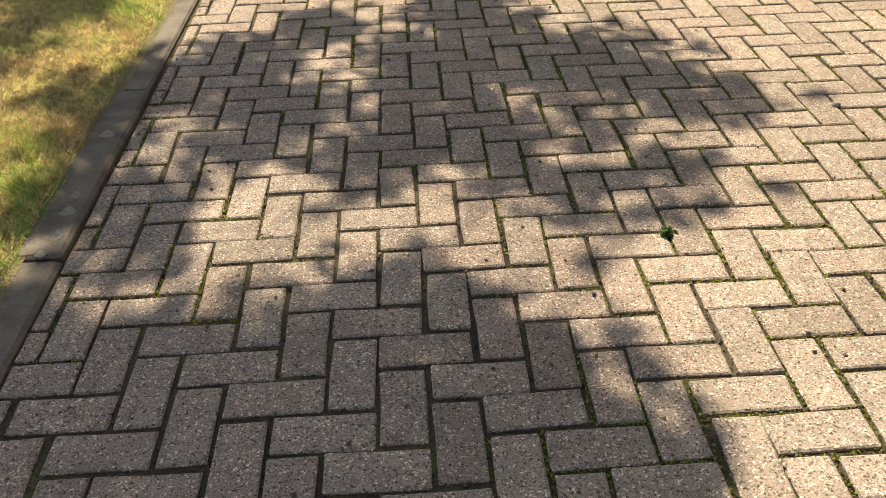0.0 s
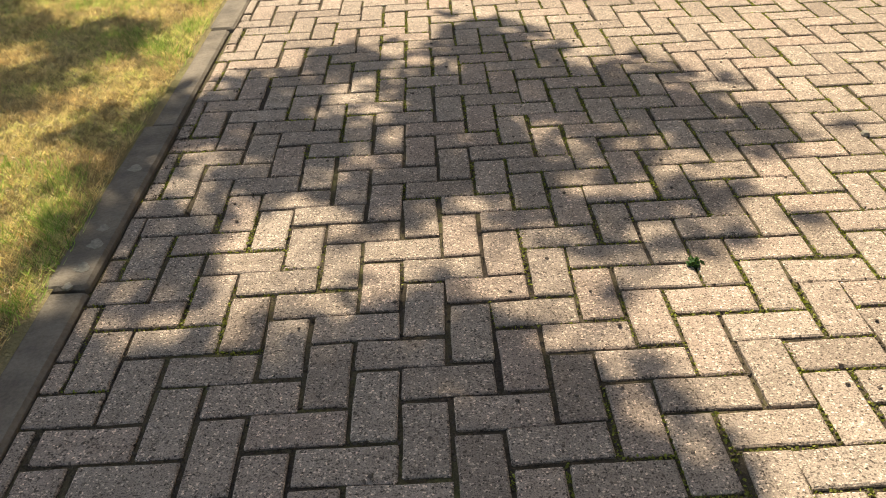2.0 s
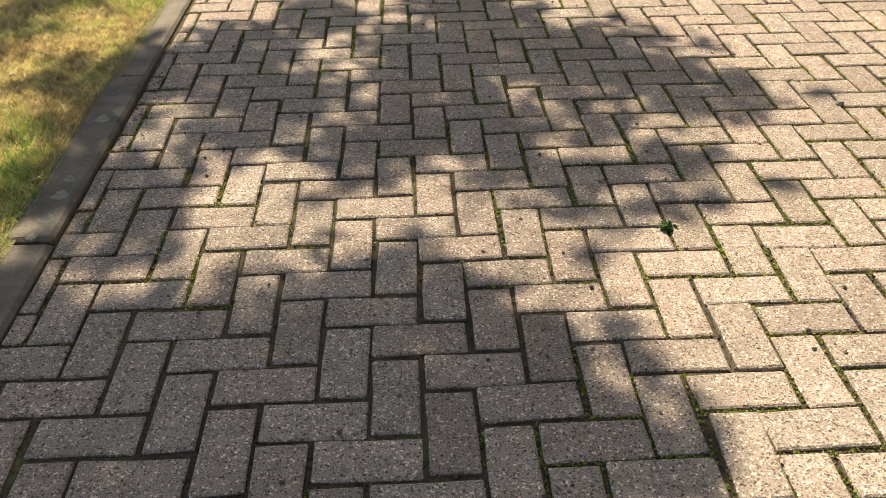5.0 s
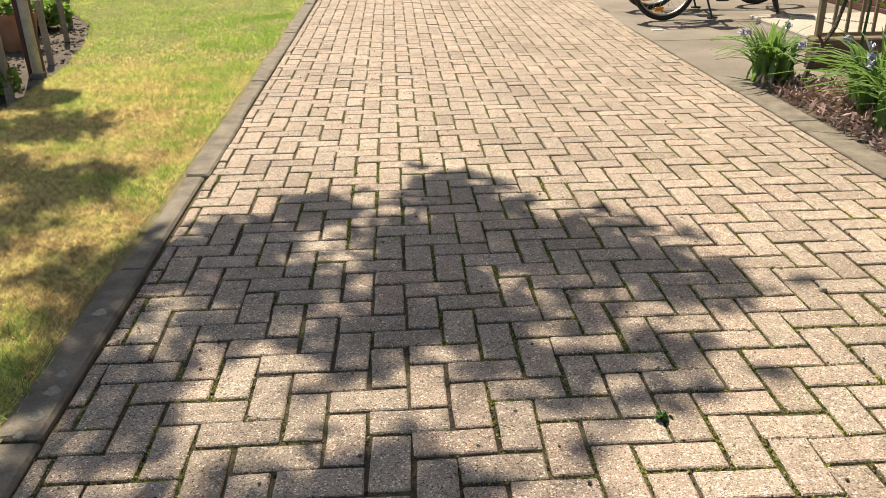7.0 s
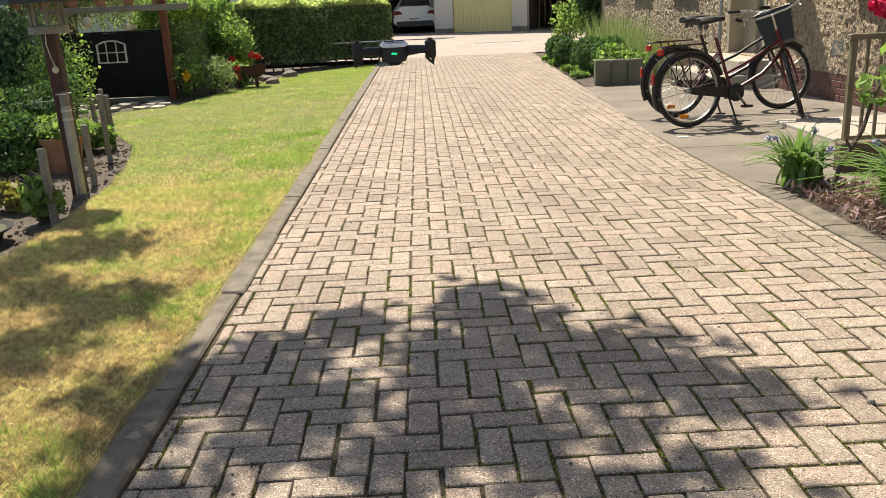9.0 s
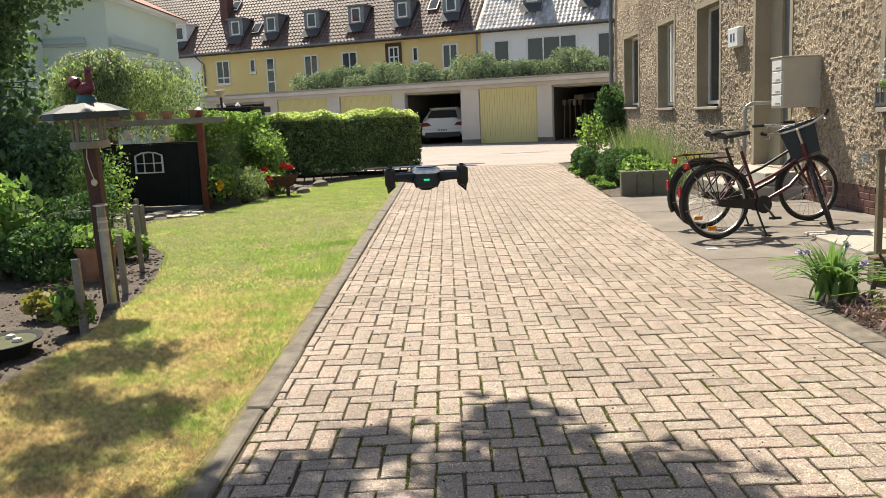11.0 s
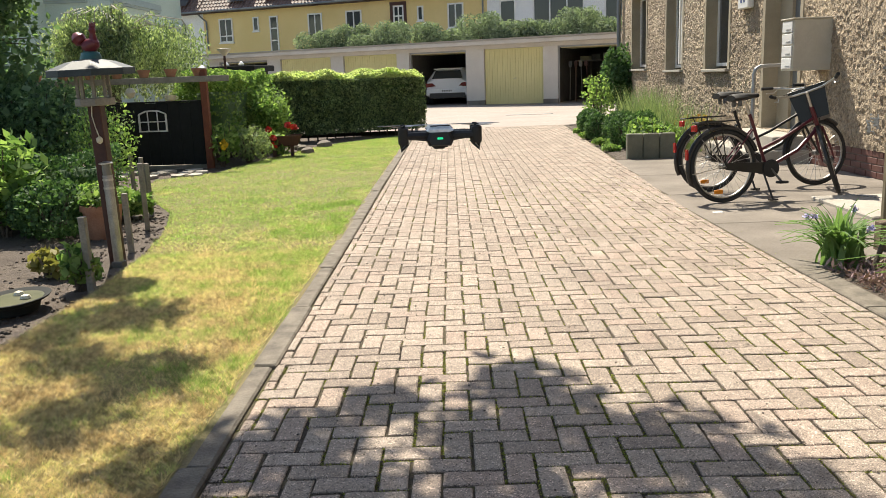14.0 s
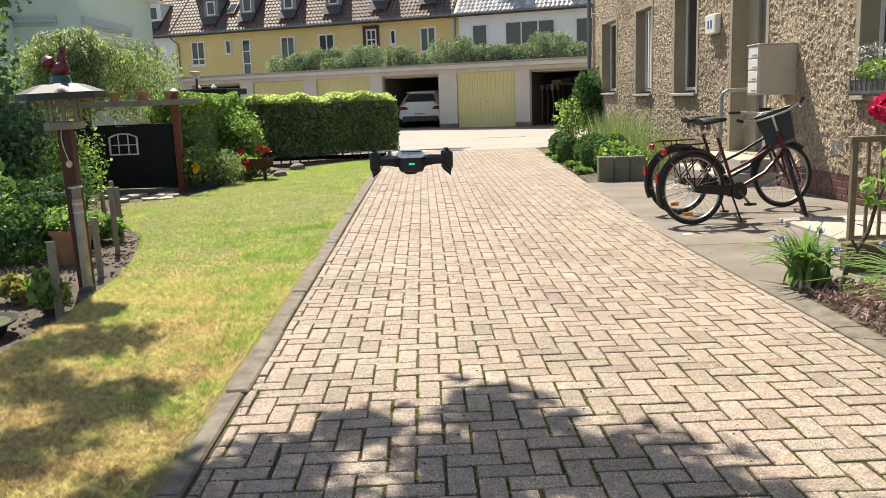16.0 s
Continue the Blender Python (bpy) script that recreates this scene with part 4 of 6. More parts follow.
# ---- garden: hedges, shrubs and trees ----
def hedge(name, label, path, w, h, n, size, mat, group="", top_leaves=None):
    """A clipped hedge along a path, leaves mostly in its skin, stems inside."""
    hd = thing(name, label, "hedge", group)
    path = [Vector((*p, 0)) for p in path]
    segs = list(zip(path, path[1:]))
    tot = sum((b - a).length for a, b in segs)
    k = 0
    pts = []
    for a, b in segs:
        d = (b - a).normalized()
        s = Vector((-d.y, d.x, 0))
        k = int(n * (b - a).length / tot)
        for _ in range(k):
            u = random.uniform(-0.05, 1.05)
            e = random.random()
            if e < 0.45:
                o, z = -w / 2 * random.uniform(0.8, 1.2), h * random.uniform(0.1, 1.0)
            elif e < 0.8:
                o, z = random.uniform(-0.5, 0.5) * w, h * random.uniform(0.92, 1.07)
            else:
                o, z = random.uniform(-0.5, 0.5) * w, h * random.uniform(0.15, 1.0)
            q = a + (b - a) * u + s * o
            wob = 0.13 * noise.noise((q.x * 2.2, q.y * 2.2, z * 2.2))
            pts.append((q.x + s.x * wob, q.y + s.y * wob, z + wob * (1.2 if z > 0.8 * h else 0.2)))
    pts = np.array(pts)
    # leaves above this height take the paler material, sunlight painted as colour
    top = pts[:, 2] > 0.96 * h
    part("leaves", leaf_mesh("leaves", pts[~top] if top_leaves else pts, size, RNG), mat, hd)
    if top_leaves:
        part("sunlit_top", leaf_mesh("sunlit_top", pts[top], size, RNG), top_leaves, hd, "clipped top leaves in a paler yellow-green that paints the sunlight on them")
    # added solid core per segment, keeps light from showing through the leaves
    for a, b in segs:
        d = b - a
        cm = Matrix.Translation(a) @ Matrix.Rotation(math.atan2(d.y, d.x), 4, "Z")
        part("light_block", Geo().box(0.05, -abs(w) * 0.36, h * 0.16, d.length - 0.05, abs(w) * 0.36, h * 0.84, cm, b=0.06), LEAF_DARK, hd, "solid dark core added in place of inner twigs to block light")
    gs = Geo()
    for a, b in segs:
        for i in range(int((b - a).length / 0.22)):
            q = a + (b - a) * (i * 0.22 / (b - a).length)
            gs.tube([(q.x, q.y, -0.05), (q.x + 0.05 * math.sin(i * 2), q.y, h * 0.4), (q.x + 0.1 * math.sin(i), q.y + 0.05, h * 0.9)], [0.02, 0.014, 0.006], 5)
    part("branchwork", gs, BARK, hd)
    return hd


def core(parent, boxes):
    gg = Geo()
    for b in boxes:
        gg.lathe([(0.2, -1), (0.8, -0.7), (1.0, 0), (0.8, 0.7), (0.2, 1)], 10, pose(*b[:3]) @ Matrix.Diagonal((*b[3:], 1)))
    part("light_block", gg, LEAF_DARK, parent, smooth=True)


# beech: darker leaf colour paints the shaded front, paler one the sunlit top
hedge("hedge", "clipped beech hedge, sunlit yellow-green on top and dark in front", [(-0.62, 20.85), (-3.7, 18.95)], -0.7, 1.36, 90000, 0.034, foliage_mat("beech_leaf", (0.022, 0.045, 0.015), (0.26, 0.34, 0.09), trans=0.15), top_leaves=foliage_mat("beech_leaf_sunlit", (0.25, 0.29, 0.085), (0.54, 0.57, 0.2), trans=0.35))
hedge("hedge", "loose sunlit hornbeam hedge beside the garden gate", [(-3.75, 18.9), (-3.65, 14.6)], 0.75, 1.38, 52000, 0.036, LEAF_BRIGHT)
hedge("hedge", "low clipped box hedge by the flower bed", [(-3.0, 8.95), (-4.2, 8.5), (-5.6, 8.3)], -0.6, 0.62, 8000, 0.03, LEAF_BOX)


def shrub(name, label, x, y, r, h, n, size, mat, blobs=4, category="shrub", group="", z=0.0, shell=0.5, long=1.6, droop=0.0):
    s = thing(name, label, category, group, m=pose(x, y, z))
    rr = np.random.default_rng(int(abs(x * 131 + y * 977 + h * 53)))
    pts = []
    for k in range(blobs):
        a = k * 2.4
        d = 0.0 if blobs == 1 else r * 0.42
        rb = r if blobs == 1 else r * 0.68
        c = (d * math.cos(a), d * math.sin(a), h * (0.5 if blobs == 1 else 0.42 + 0.22 * ((k * 0.618) % 1)))
        pts.append(blob_points(rr, n // blobs, c, (rb, rb, h * (0.5 if blobs == 1 else 0.36)), shell))
    pts = np.concatenate(pts)
    pts += rr.normal(size=pts.shape) * r * 0.05
    pts = pts[pts[:, 2] > 0.01]
    part("leaves", leaf_mesh("leaves", pts, size, rr, long=long, droop=droop), mat, s)
    for k in range(6):
        a = k * 1.1
        part("stem", Geo().tube([(0.02 * math.cos(a), 0.02 * math.sin(a), -0.03), (r * 0.3 * math.cos(a), r * 0.3 * math.sin(a), h * 0.45), (r * 0.55 * math.cos(a), r * 0.55 * math.sin(a), h * 0.8)], [0.012 + 0.012 * r, 0.01, 0.004], 5), BARK, s)
    return s


# boxwood and perennials along the house
for k, (x, y, r) in enumerate([(3.2, 18.6, 0.27), (3.1, 17.6, 0.28), (3.05, 16.6, 0.27), (3.25, 15.7, 0.30), (3.2, 14.8, 0.32), (3.3, 14.0, 0.34)]):
    shrub("boxwood", "round clipped boxwood ball in the bed by the house", x, y, r * 0.88, r * 1.9, 2600, 0.03, LEAF_BOX, 1, "shrub", "boxwood balls", shell=0.75)
for (x, y, r, h) in [(2.98, 18.2, 0.2, 0.2), (2.92, 16.9, 0.22, 0.2), (2.9, 15.3, 0.22, 0.2), (2.85, 14.2, 0.2, 0.18)]:
    shrub("ground_cover", "low bright yellow-green ground cover plant", x, y, r * 0.75, h * 0.75, 500, 0.035, LEAF_BRIGHT, 2, "plant", "ground cover plants")
for (x, y, h) in [(3.9, 15.6, 0.85), (4.2, 17.2, 0.9), (4.3, 19.0, 0.9), (3.9, 14.2, 0.7)]:
    s = thing("tall_grass", "tuft of tall feathery pale green garden grass", "grass tuft", "tall grasses by the house", m=pose(x, y, 0))
    base = RNG.normal(size=(420, 3)) * (0.22, 0.3, 0)
    part("blades", blade_mesh("blades", base, h, 0.018, 0.35, RNG), LEAF_GREY, s)
shrub("rose_bush", "leggy green rose bush in front of the garages", 3.85, 21.2, 0.4, 1.3, 700, 0.06, LEAF_BRIGHT)
shrub("climber", "tall climbing shrub at the house corner", 4.75, 22.9, 0.5, 2.1, 2600, 0.08, LEAF_BOX, 6)
shrub("flowering_plant", "orange flowering perennial by the house plinth", 4.3, 14.6, 0.35, 0.55, 700, 0.04, foliage_mat("rusty_leaf", (0.2, 0.09, 0.02), (0.3, 0.22, 0.05)))
pl = thing("planter_edging", "row of upright grey-green concrete palisade stones", "planter", m=pose(2.86, 13.0, 0))
for k in range(3):
    part("palisade", Geo().box(k * 0.235, 0, -0.05, k * 0.235 + 0.225, 0.12, 0.36, b=0.012), simple("mossy_concrete", (0.13, 0.135, 0.10), (0.2, 0.2, 0.155), 0.9, scale=5) if k == 0 else bpy.data.materials["mossy_concrete"], pl)
shrub("planter_plant", "green plant growing behind the palisade", 3.35, 13.5, 0.4, 0.62, 900, 0.05, LEAF_BRIGHT, 3)

# garden on the other side
shrub("flower_pot_plant", "green perennial growing in a terracotta pot", -2.75, 7.95, 0.24, 0.22, 800, 0.035, LEAF_BRIGHT, 3, "plant", z=0.27)
pot = thing("flower_pot", "large terracotta flower pot on the bed", "pot", m=pose(-2.75, 7.95, -0.03) @ Matrix.Scale(0.68, 4))
part("body", Geo().lathe([(0.17, 0), (0.18, 0.02), (0.245, 0.40), (0.27, 0.40), (0.275, 0.47), (0.24, 0.47), (0.22, 0.41)], 24), TERRACOTTA, pot, smooth=True)
part("soil", Geo().lathe([(0.01, 0.405), (0.225, 0.41)], 20), SOIL, pot)
shrub("perennial", "leafy green perennial at the bed edge", -2.95, 9.0, 0.25, 0.34, 700, 0.05, LEAF_BRIGHT, 3, "plant")
shrub("perennial", "small upright leafy plant in bare soil", -2.12, 6.02, 0.13, 0.34, 260, 0.045, LEAF_BRIGHT, 3, "plant")
shrub("perennial", "small yellowish plant in bare soil", -2.5, 6.4, 0.16, 0.2, 220, 0.05, foliage_mat("yellowing_leaf", (0.13, 0.12, 0.02), (0.28, 0.25, 0.06)), 2, "plant")
shrub("boxwood", "round clipped boxwood ball near the bird bath", -3.2, 8.0, 0.36, 0.5, 3000, 0.03, LEAF_BOX, 1, shell=0.75)
shrub("laurel_bush", "glossy large-leaved bush with bright new leaves", -3.72, 8.15, 0.36, 0.98, 900, 0.055, LEAF_BRIGHT, 6, shell=0.3, long=2.2)
shrub("young_lilac", "loose young shrub with light green leaves before the black screen", -3.75, 10.5, 0.42, 1.3, 1900, 0.03, LEAF_BRIGHT, 6, shell=0.15)
shrub("laurel_bush", "dark glossy bush with bright tips", -3.35, 6.2, 0.28, 0.5, 520, 0.06, LEAF_BRIGHT, 4)
shrub("conifer", "low spreading golden-green conifer", -4.1, 8.6, 0.7, 0.85, 3000, 0.045, LEAF_BOX, 5)
shrub("lilac_bush", "loose green bush behind the bird feeder", -5.0, 11.6, 0.75, 1.55, 9000, 0.045, LEAF_DARK, 7, shell=0.3)
shrub("lilac_bush", "dark green bush in the back of the garden", -6.3, 11.5, 1.4, 2.0, 5200, 0.09, LEAF_DARK, 7, shell=0.3)
shrub("yew_bush", "tall dark green bush closing the garden", -8.2, 13.0, 2.0, 2.6, 6500, 0.10, LEAF_DARK, 8, shell=0.3)
shrub("yew_bush", "tall dark green bush at the garden edge", -6.0, 8.6, 1.2, 1.7, 4200, 0.09, LEAF_DARK, 7, shell=0.3)
shrub("hornbeam", "loose sunlit hornbeam shoots at the hedge end", -3.25, 16.6, 0.55, 1.36, 5200, 0.045, LEAF_BRIGHT, 6, shell=0.3)
shrub("lavender", "grey-green lavender bush by the path", -3.05, 14.6, 0.36, 0.62, 1500, 0.022, LEAF_GREY, 4, long=4)
shrub("rose_bush", "small bush with a yellow rose by the gate", -3.35, 14.1, 0.28, 0.75, 380, 0.06, LEAF_BRIGHT, 4, shell=0.3)
shrub("geranium", "green geranium by the wooden trough", -2.75, 15.4, 0.25, 0.5, 420, 0.06, LEAF_BRIGHT, 3, "plant")
for i, (x, y, z) in enumerate([(-2.8, 15.1, 0.5), (-2.72, 15.05, 0.36), (-2.75, 15.15, 0.23), (-2.48, 15.2, 0.56), (-2.4, 15.3, 0.52)]):
    fl = tagged(part("red_flower", leaf_mesh("red_flower", blob_points(RNG, 40, (x, y, z), (0.055, 0.055, 0.045)), 0.045, RNG), RED_PETAL), "bright red flower head among the leaves", "flower", "red flowers by the path")
tagged(part("yellow_flower", leaf_mesh("yellow_flower", blob_points(RNG, 40, (-3.25, 13.85, 0.36), (0.06, 0.06, 0.07)), 0.05, RNG), YELLOW_PETAL), "yellow rose blossom by the gate", "flower")
tr = thing("wooden_trough", "brown wooden flower trough on legs", "planter", m=pose(-2.62, 15.35, 0, 0, 0, 12))
part("trough", Geo().add([(-0.24, -0.13, 0.2), (0.24, -0.13, 0.2), (0.24, 0.13, 0.2), (-0.24, 0.13, 0.2), (-0.33, -0.18, 0.38), (0.33, -0.18, 0.38), (0.33, 0.18, 0.38), (-0.33, 0.18, 0.38)], [(3, 2, 1, 0), (0, 1, 5, 4), (1, 2, 6, 5), (2, 3, 7, 6), (3, 0, 4, 7)]), BROWN_WOOD, tr)
part("soil", Geo().add([(-0.31, -0.165, 0.36), (0.31, -0.165, 0.36), (0.31, 0.165, 0.36), (-0.31, 0.165, 0.36)], [(0, 1, 2, 3)]), SOIL, tr)
for sx in (-0.15, 0.15):
    part("leg", Geo().box(sx - 0.03, -0.1, -0.02, sx + 0.03, 0.1, 0.2), BROWN_WOOD, tr)
for (x, y, r) in [(-2.3, 15.9, 0.13), (-2.5, 16.6, 0.12), (-2.2, 17.3, 0.16), (-2.65, 17.0, 0.1)]:
    tagged(part("boulder", Geo().lathe([(0.3 * r, -0.5 * r), (r, -0.1 * r), (0.9 * r, 0.4 * r), (0.4 * r, 0.75 * r), (0.05 * r, 0.8 * r)], 9, pose(x, y, 0.02, 8, 5, x * 70)), CONCRETE, smooth=True), "grey rounded field stone at the bed edge", "stone", "field stones")


def tree(name, label, x, y, trunk_h, trunk_r, limbs, clumps, mat, size, n, crown_shell=0.2, droop=0.0, z=-0.05, long=1.6, limb=1.0):
    """Tapered trunk, limbs to each clump, and a crown of leaf clumps given as (x, y, z, rx, ry, rz)."""
    t = thing(name, label, "tree", m=pose(x, y, z))
    gt = Geo()
    top = Vector((0.1, 0.05, trunk_h))
    gt.tube([(0, 0, 0), (0.04, 0.0, trunk_h * 0.3), (0.02, 0.05, trunk_h * 0.7), top], [trunk_r * 1.35, trunk_r, trunk_r * 0.85, trunk_r * 0.7], 12)
    part("trunk", gt, BARK, t, smooth=True)
    gl = Geo()
    pts = []
    for c in clumps:
        cx, cy, cz, rx, ry, rz = c
        e = Vector((cx, cy, cz))
        mid = top.lerp(e, 0.5) + Vector((0, 0, 0.12 * (e - top).length))
        gl.tube([top - Vector((0, 0, 0.2)), mid, e], [trunk_r * 0.42 * limb, trunk_r * 0.26 * limb, trunk_r * 0.08 * limb], 6)
        for k in range(5):
            a = k * 1.3 + cx
            gl.tube([mid.lerp(e, 0.6), e + Vector((rx * 0.8 * math.cos(a), ry * 0.8 * math.sin(a), rz * 0.3 * math.sin(a * 2)))], [trunk_r * 0.10 * limb, trunk_r * 0.03 * limb], 5)
        pts.append(blob_points(RNG, int(n * rx * ry), (cx, cy, cz), (rx, ry, rz), crown_shell))
    part("branchwork", gl, BARK, t)
    pts = np.concatenate(pts)
    pts += RNG.normal(size=pts.shape) * 0.06
    part("crown", leaf_mesh("crown", pts, size, RNG, droop=droop, long=long), mat, t)
    return t


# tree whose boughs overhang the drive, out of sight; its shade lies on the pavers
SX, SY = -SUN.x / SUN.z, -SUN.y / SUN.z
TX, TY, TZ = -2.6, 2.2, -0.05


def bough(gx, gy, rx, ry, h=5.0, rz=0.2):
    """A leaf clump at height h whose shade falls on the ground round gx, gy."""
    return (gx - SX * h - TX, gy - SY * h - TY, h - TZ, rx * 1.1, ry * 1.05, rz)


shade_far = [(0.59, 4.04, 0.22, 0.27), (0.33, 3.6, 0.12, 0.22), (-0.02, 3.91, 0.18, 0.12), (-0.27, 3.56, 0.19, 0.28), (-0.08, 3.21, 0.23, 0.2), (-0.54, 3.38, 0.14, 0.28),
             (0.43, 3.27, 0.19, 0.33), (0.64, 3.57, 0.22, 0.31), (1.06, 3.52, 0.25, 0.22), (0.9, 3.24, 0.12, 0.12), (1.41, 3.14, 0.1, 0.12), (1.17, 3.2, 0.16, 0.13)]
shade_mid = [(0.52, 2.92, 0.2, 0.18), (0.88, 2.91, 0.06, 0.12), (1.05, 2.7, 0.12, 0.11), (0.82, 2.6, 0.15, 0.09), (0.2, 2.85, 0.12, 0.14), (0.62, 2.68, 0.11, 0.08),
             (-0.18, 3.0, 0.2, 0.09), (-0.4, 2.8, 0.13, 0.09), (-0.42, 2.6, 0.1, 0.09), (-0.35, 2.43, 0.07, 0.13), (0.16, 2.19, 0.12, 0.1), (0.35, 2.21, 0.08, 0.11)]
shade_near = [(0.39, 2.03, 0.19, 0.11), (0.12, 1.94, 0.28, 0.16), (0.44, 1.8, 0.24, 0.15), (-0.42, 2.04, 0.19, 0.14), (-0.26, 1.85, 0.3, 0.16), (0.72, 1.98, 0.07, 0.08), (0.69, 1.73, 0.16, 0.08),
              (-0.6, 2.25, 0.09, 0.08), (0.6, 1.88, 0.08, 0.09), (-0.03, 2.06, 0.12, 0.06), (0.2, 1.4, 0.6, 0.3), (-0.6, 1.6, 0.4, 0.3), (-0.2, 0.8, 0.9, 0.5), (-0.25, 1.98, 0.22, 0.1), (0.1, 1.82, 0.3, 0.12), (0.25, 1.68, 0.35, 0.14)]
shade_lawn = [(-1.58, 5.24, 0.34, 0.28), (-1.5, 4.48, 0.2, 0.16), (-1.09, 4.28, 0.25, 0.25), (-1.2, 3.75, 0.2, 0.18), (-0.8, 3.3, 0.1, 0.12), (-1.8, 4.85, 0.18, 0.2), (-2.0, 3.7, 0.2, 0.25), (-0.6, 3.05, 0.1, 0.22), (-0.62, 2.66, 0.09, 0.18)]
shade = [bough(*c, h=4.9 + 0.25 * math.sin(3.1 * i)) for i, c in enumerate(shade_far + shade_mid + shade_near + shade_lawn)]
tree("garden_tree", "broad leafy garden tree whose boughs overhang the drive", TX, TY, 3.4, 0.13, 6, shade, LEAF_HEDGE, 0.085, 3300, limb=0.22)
tree("garden_tree", "tall leafy tree at the back of the garden", -7.0, 12.5, 2.2, 0.16, 6, [tuple(1.2 * v for v in c) for c in [(0, 0, 2.9, 1.3, 1.3, 0.9), (0.95, 0.1, 1.6, 0.55, 0.6, 0.6), (0.9, 0.0, 2.3, 0.55, 0.6, 0.5), (1.2, 0.2, 3.0, 0.9, 0.9, 0.7), (-1.2, 0.4, 3.2, 1.2, 1.2, 1.0), (0.5, 0.5, 4.2, 1.5, 1.4, 1.0), (1.6, -0.3, 4.0, 0.8, 0.8, 0.6), (-0.3, -1.0, 2.2, 0.9, 0.9, 0.7), (0.9, -0.6, 2.3, 0.6, 0.6, 0.5)]], LEAF_DARK, 0.065, 2300)
tree("garden_tree", "leafy tree behind the garden fence", -11.0, 17.0, 2.4, 0.18, 6, [(0, 0, 3.6, 2.0, 2.0, 1.4), (1.8, 0.5, 3.1, 1.4, 1.4, 1.1), (0.4, 0, 5.2, 1.6, 1.6, 1.2), (-2.0, 0, 3.6, 1.8, 1.8, 1.3)], LEAF_HEDGE, 0.11, 1100)

# weeping birch with hanging shoots
wt = thing("weeping_tree", "weeping birch with pale arching branches and hanging shoots", "tree", m=pose(-8.1, 22.0, -0.05) @ Matrix.Scale(1.06, 4))
part("trunk", Geo().tube([(0, 0, 0), (0.05, 0, 1.4), (0.0, 0, 2.5)], [0.14, 0.11, 0.07], 10), BARK, wt, smooth=True)
gl, wp = Geo(), []
for k in range(46):
    a = k * 2.399
    rr_ = 0.5 + 1.45 * ((k * 0.618) % 1)
    ex, ey = rr_ * math.cos(a), rr_ * math.sin(a)
    zt = 3.15 - 0.16 * rr_ + 0.12 * math.sin(k)
    gl.tube([(0, 0, 2.4), (ex * 0.5, ey * 0.5, zt - 0.02), (ex * 0.9, ey * 0.9, zt - 0.15), (ex, ey, zt - 0.5)], [0.024, 0.018, 0.012, 0.006], 5)
    for s in range(9):
        f = s / 7 - 0.1
        hx, hy = ex * (0.5 + 0.55 * f) + 0.15 * math.sin(s * 3 + k), ey * (0.5 + 0.55 * f) + 0.15 * math.cos(s * 2 + k)
        z0, z1 = zt - 0.35 * f, max(0.5, zt - 1.1 - 0.9 * ((k * 0.37 + s * 0.21) % 1))
        zz = RNG.uniform(z1, z0, 90)
        wp.append(np.stack([hx + RNG.normal(size=90) * 0.05, hy + RNG.normal(size=90) * 0.05, zz], 1))
part("branchwork", gl, simple("pale_bark", (0.42, 0.39, 0.32), (0.55, 0.52, 0.44), 0.9), wt, "pale arching branches")
part("crown", leaf_mesh("crown", np.concatenate(wp), 0.036, RNG, droop=1.6, long=2.6), foliage_mat("birch_leaf", (0.08, 0.12, 0.045), (0.44, 0.50, 0.16)), wt)

# ---- drone, hovering above the drive ----
DRW = simple("white_shell", (0.74, 0.76, 0.78), (0.78, 0.80, 0.82), 0.25, bump=0.0)
DRB = simple("black_plastic", (0.008, 0.009, 0.011), (0.014, 0.015, 0.018), 0.55, bump=0.05)
drone = thing("drone", "small white-topped quadcopter drone hovering with its tail light on", "drone", m=pose(0.28, 2.63, 1.135, -2, 0, 2) @ Matrix.Scale(0.88, 4))


def hull(secs):
    gg = Geo()
    n = len(secs[0][1])
    for y, s in secs:
        gg.v += [(x, y, z) for x, z in s]
    for k in range(len(secs) - 1):
        gg.f += [(k * n + i, k * n + (i + 1) % n, (k + 1) * n + (i + 1) % n, (k + 1) * n + i) for i in range(n)]
    gg.f += [tuple(range(n)), tuple((len(secs) - 1) * n + i for i in range(n - 1, -1, -1))]
    return gg


def ds(w, z0, z1, k=0.72):
    return [(w * 0.8, z0), (w, z0 + (z1 - z0) * 0.4), (w * k, z1), (-w * k, z1), (-w, z0 + (z1 - z0) * 0.4), (-w * 0.8, z0)]


part("body", hull([(-0.085, ds(0.026, -0.024, 0.004)), (-0.078, ds(0.033, -0.027, 0.008)), (0.0, ds(0.031, -0.026, 0.008)), (0.06, ds(0.032, -0.025, 0.008)), (0.085, ds(0.026, -0.016, 0.004))]), DRB, drone, "black lower body", smooth=True)
part("top_shell", hull([(-0.082, ds(0.030, 0.006, 0.012)), (-0.07, ds(0.034, 0.007, 0.018)), (-0.03, ds(0.031, 0.007, 0.021)), (0.0, ds(0.026, 0.007, 0.023)), (0.045, ds(0.036, 0.007, 0.023)), (0.075, ds(0.032, 0.006, 0.015)), (0.086, ds(0.022, 0.005, 0.008))]), DRW, drone, "glossy white top shell", smooth=True)
part("battery_slot", Geo().box(-0.024, -0.0725, 0.0195, 0.024, -0.062, 0.0225, b=0.001), DRB, drone)
LED = bpy.data.materials.new("green_tail_light")
LED.use_nodes = True
LED.node_tree.nodes["Principled BSDF"].inputs["Base Color"].default_value = (0.0, 0.5, 0.25, 1)
LED.node_tree.nodes["Principled BSDF"].inputs["Emission Color"].default_value = (0.0, 1.0, 0.45, 1)
LED.node_tree.nodes["Principled BSDF"].inputs["Emission Strength"].default_value = 0.35
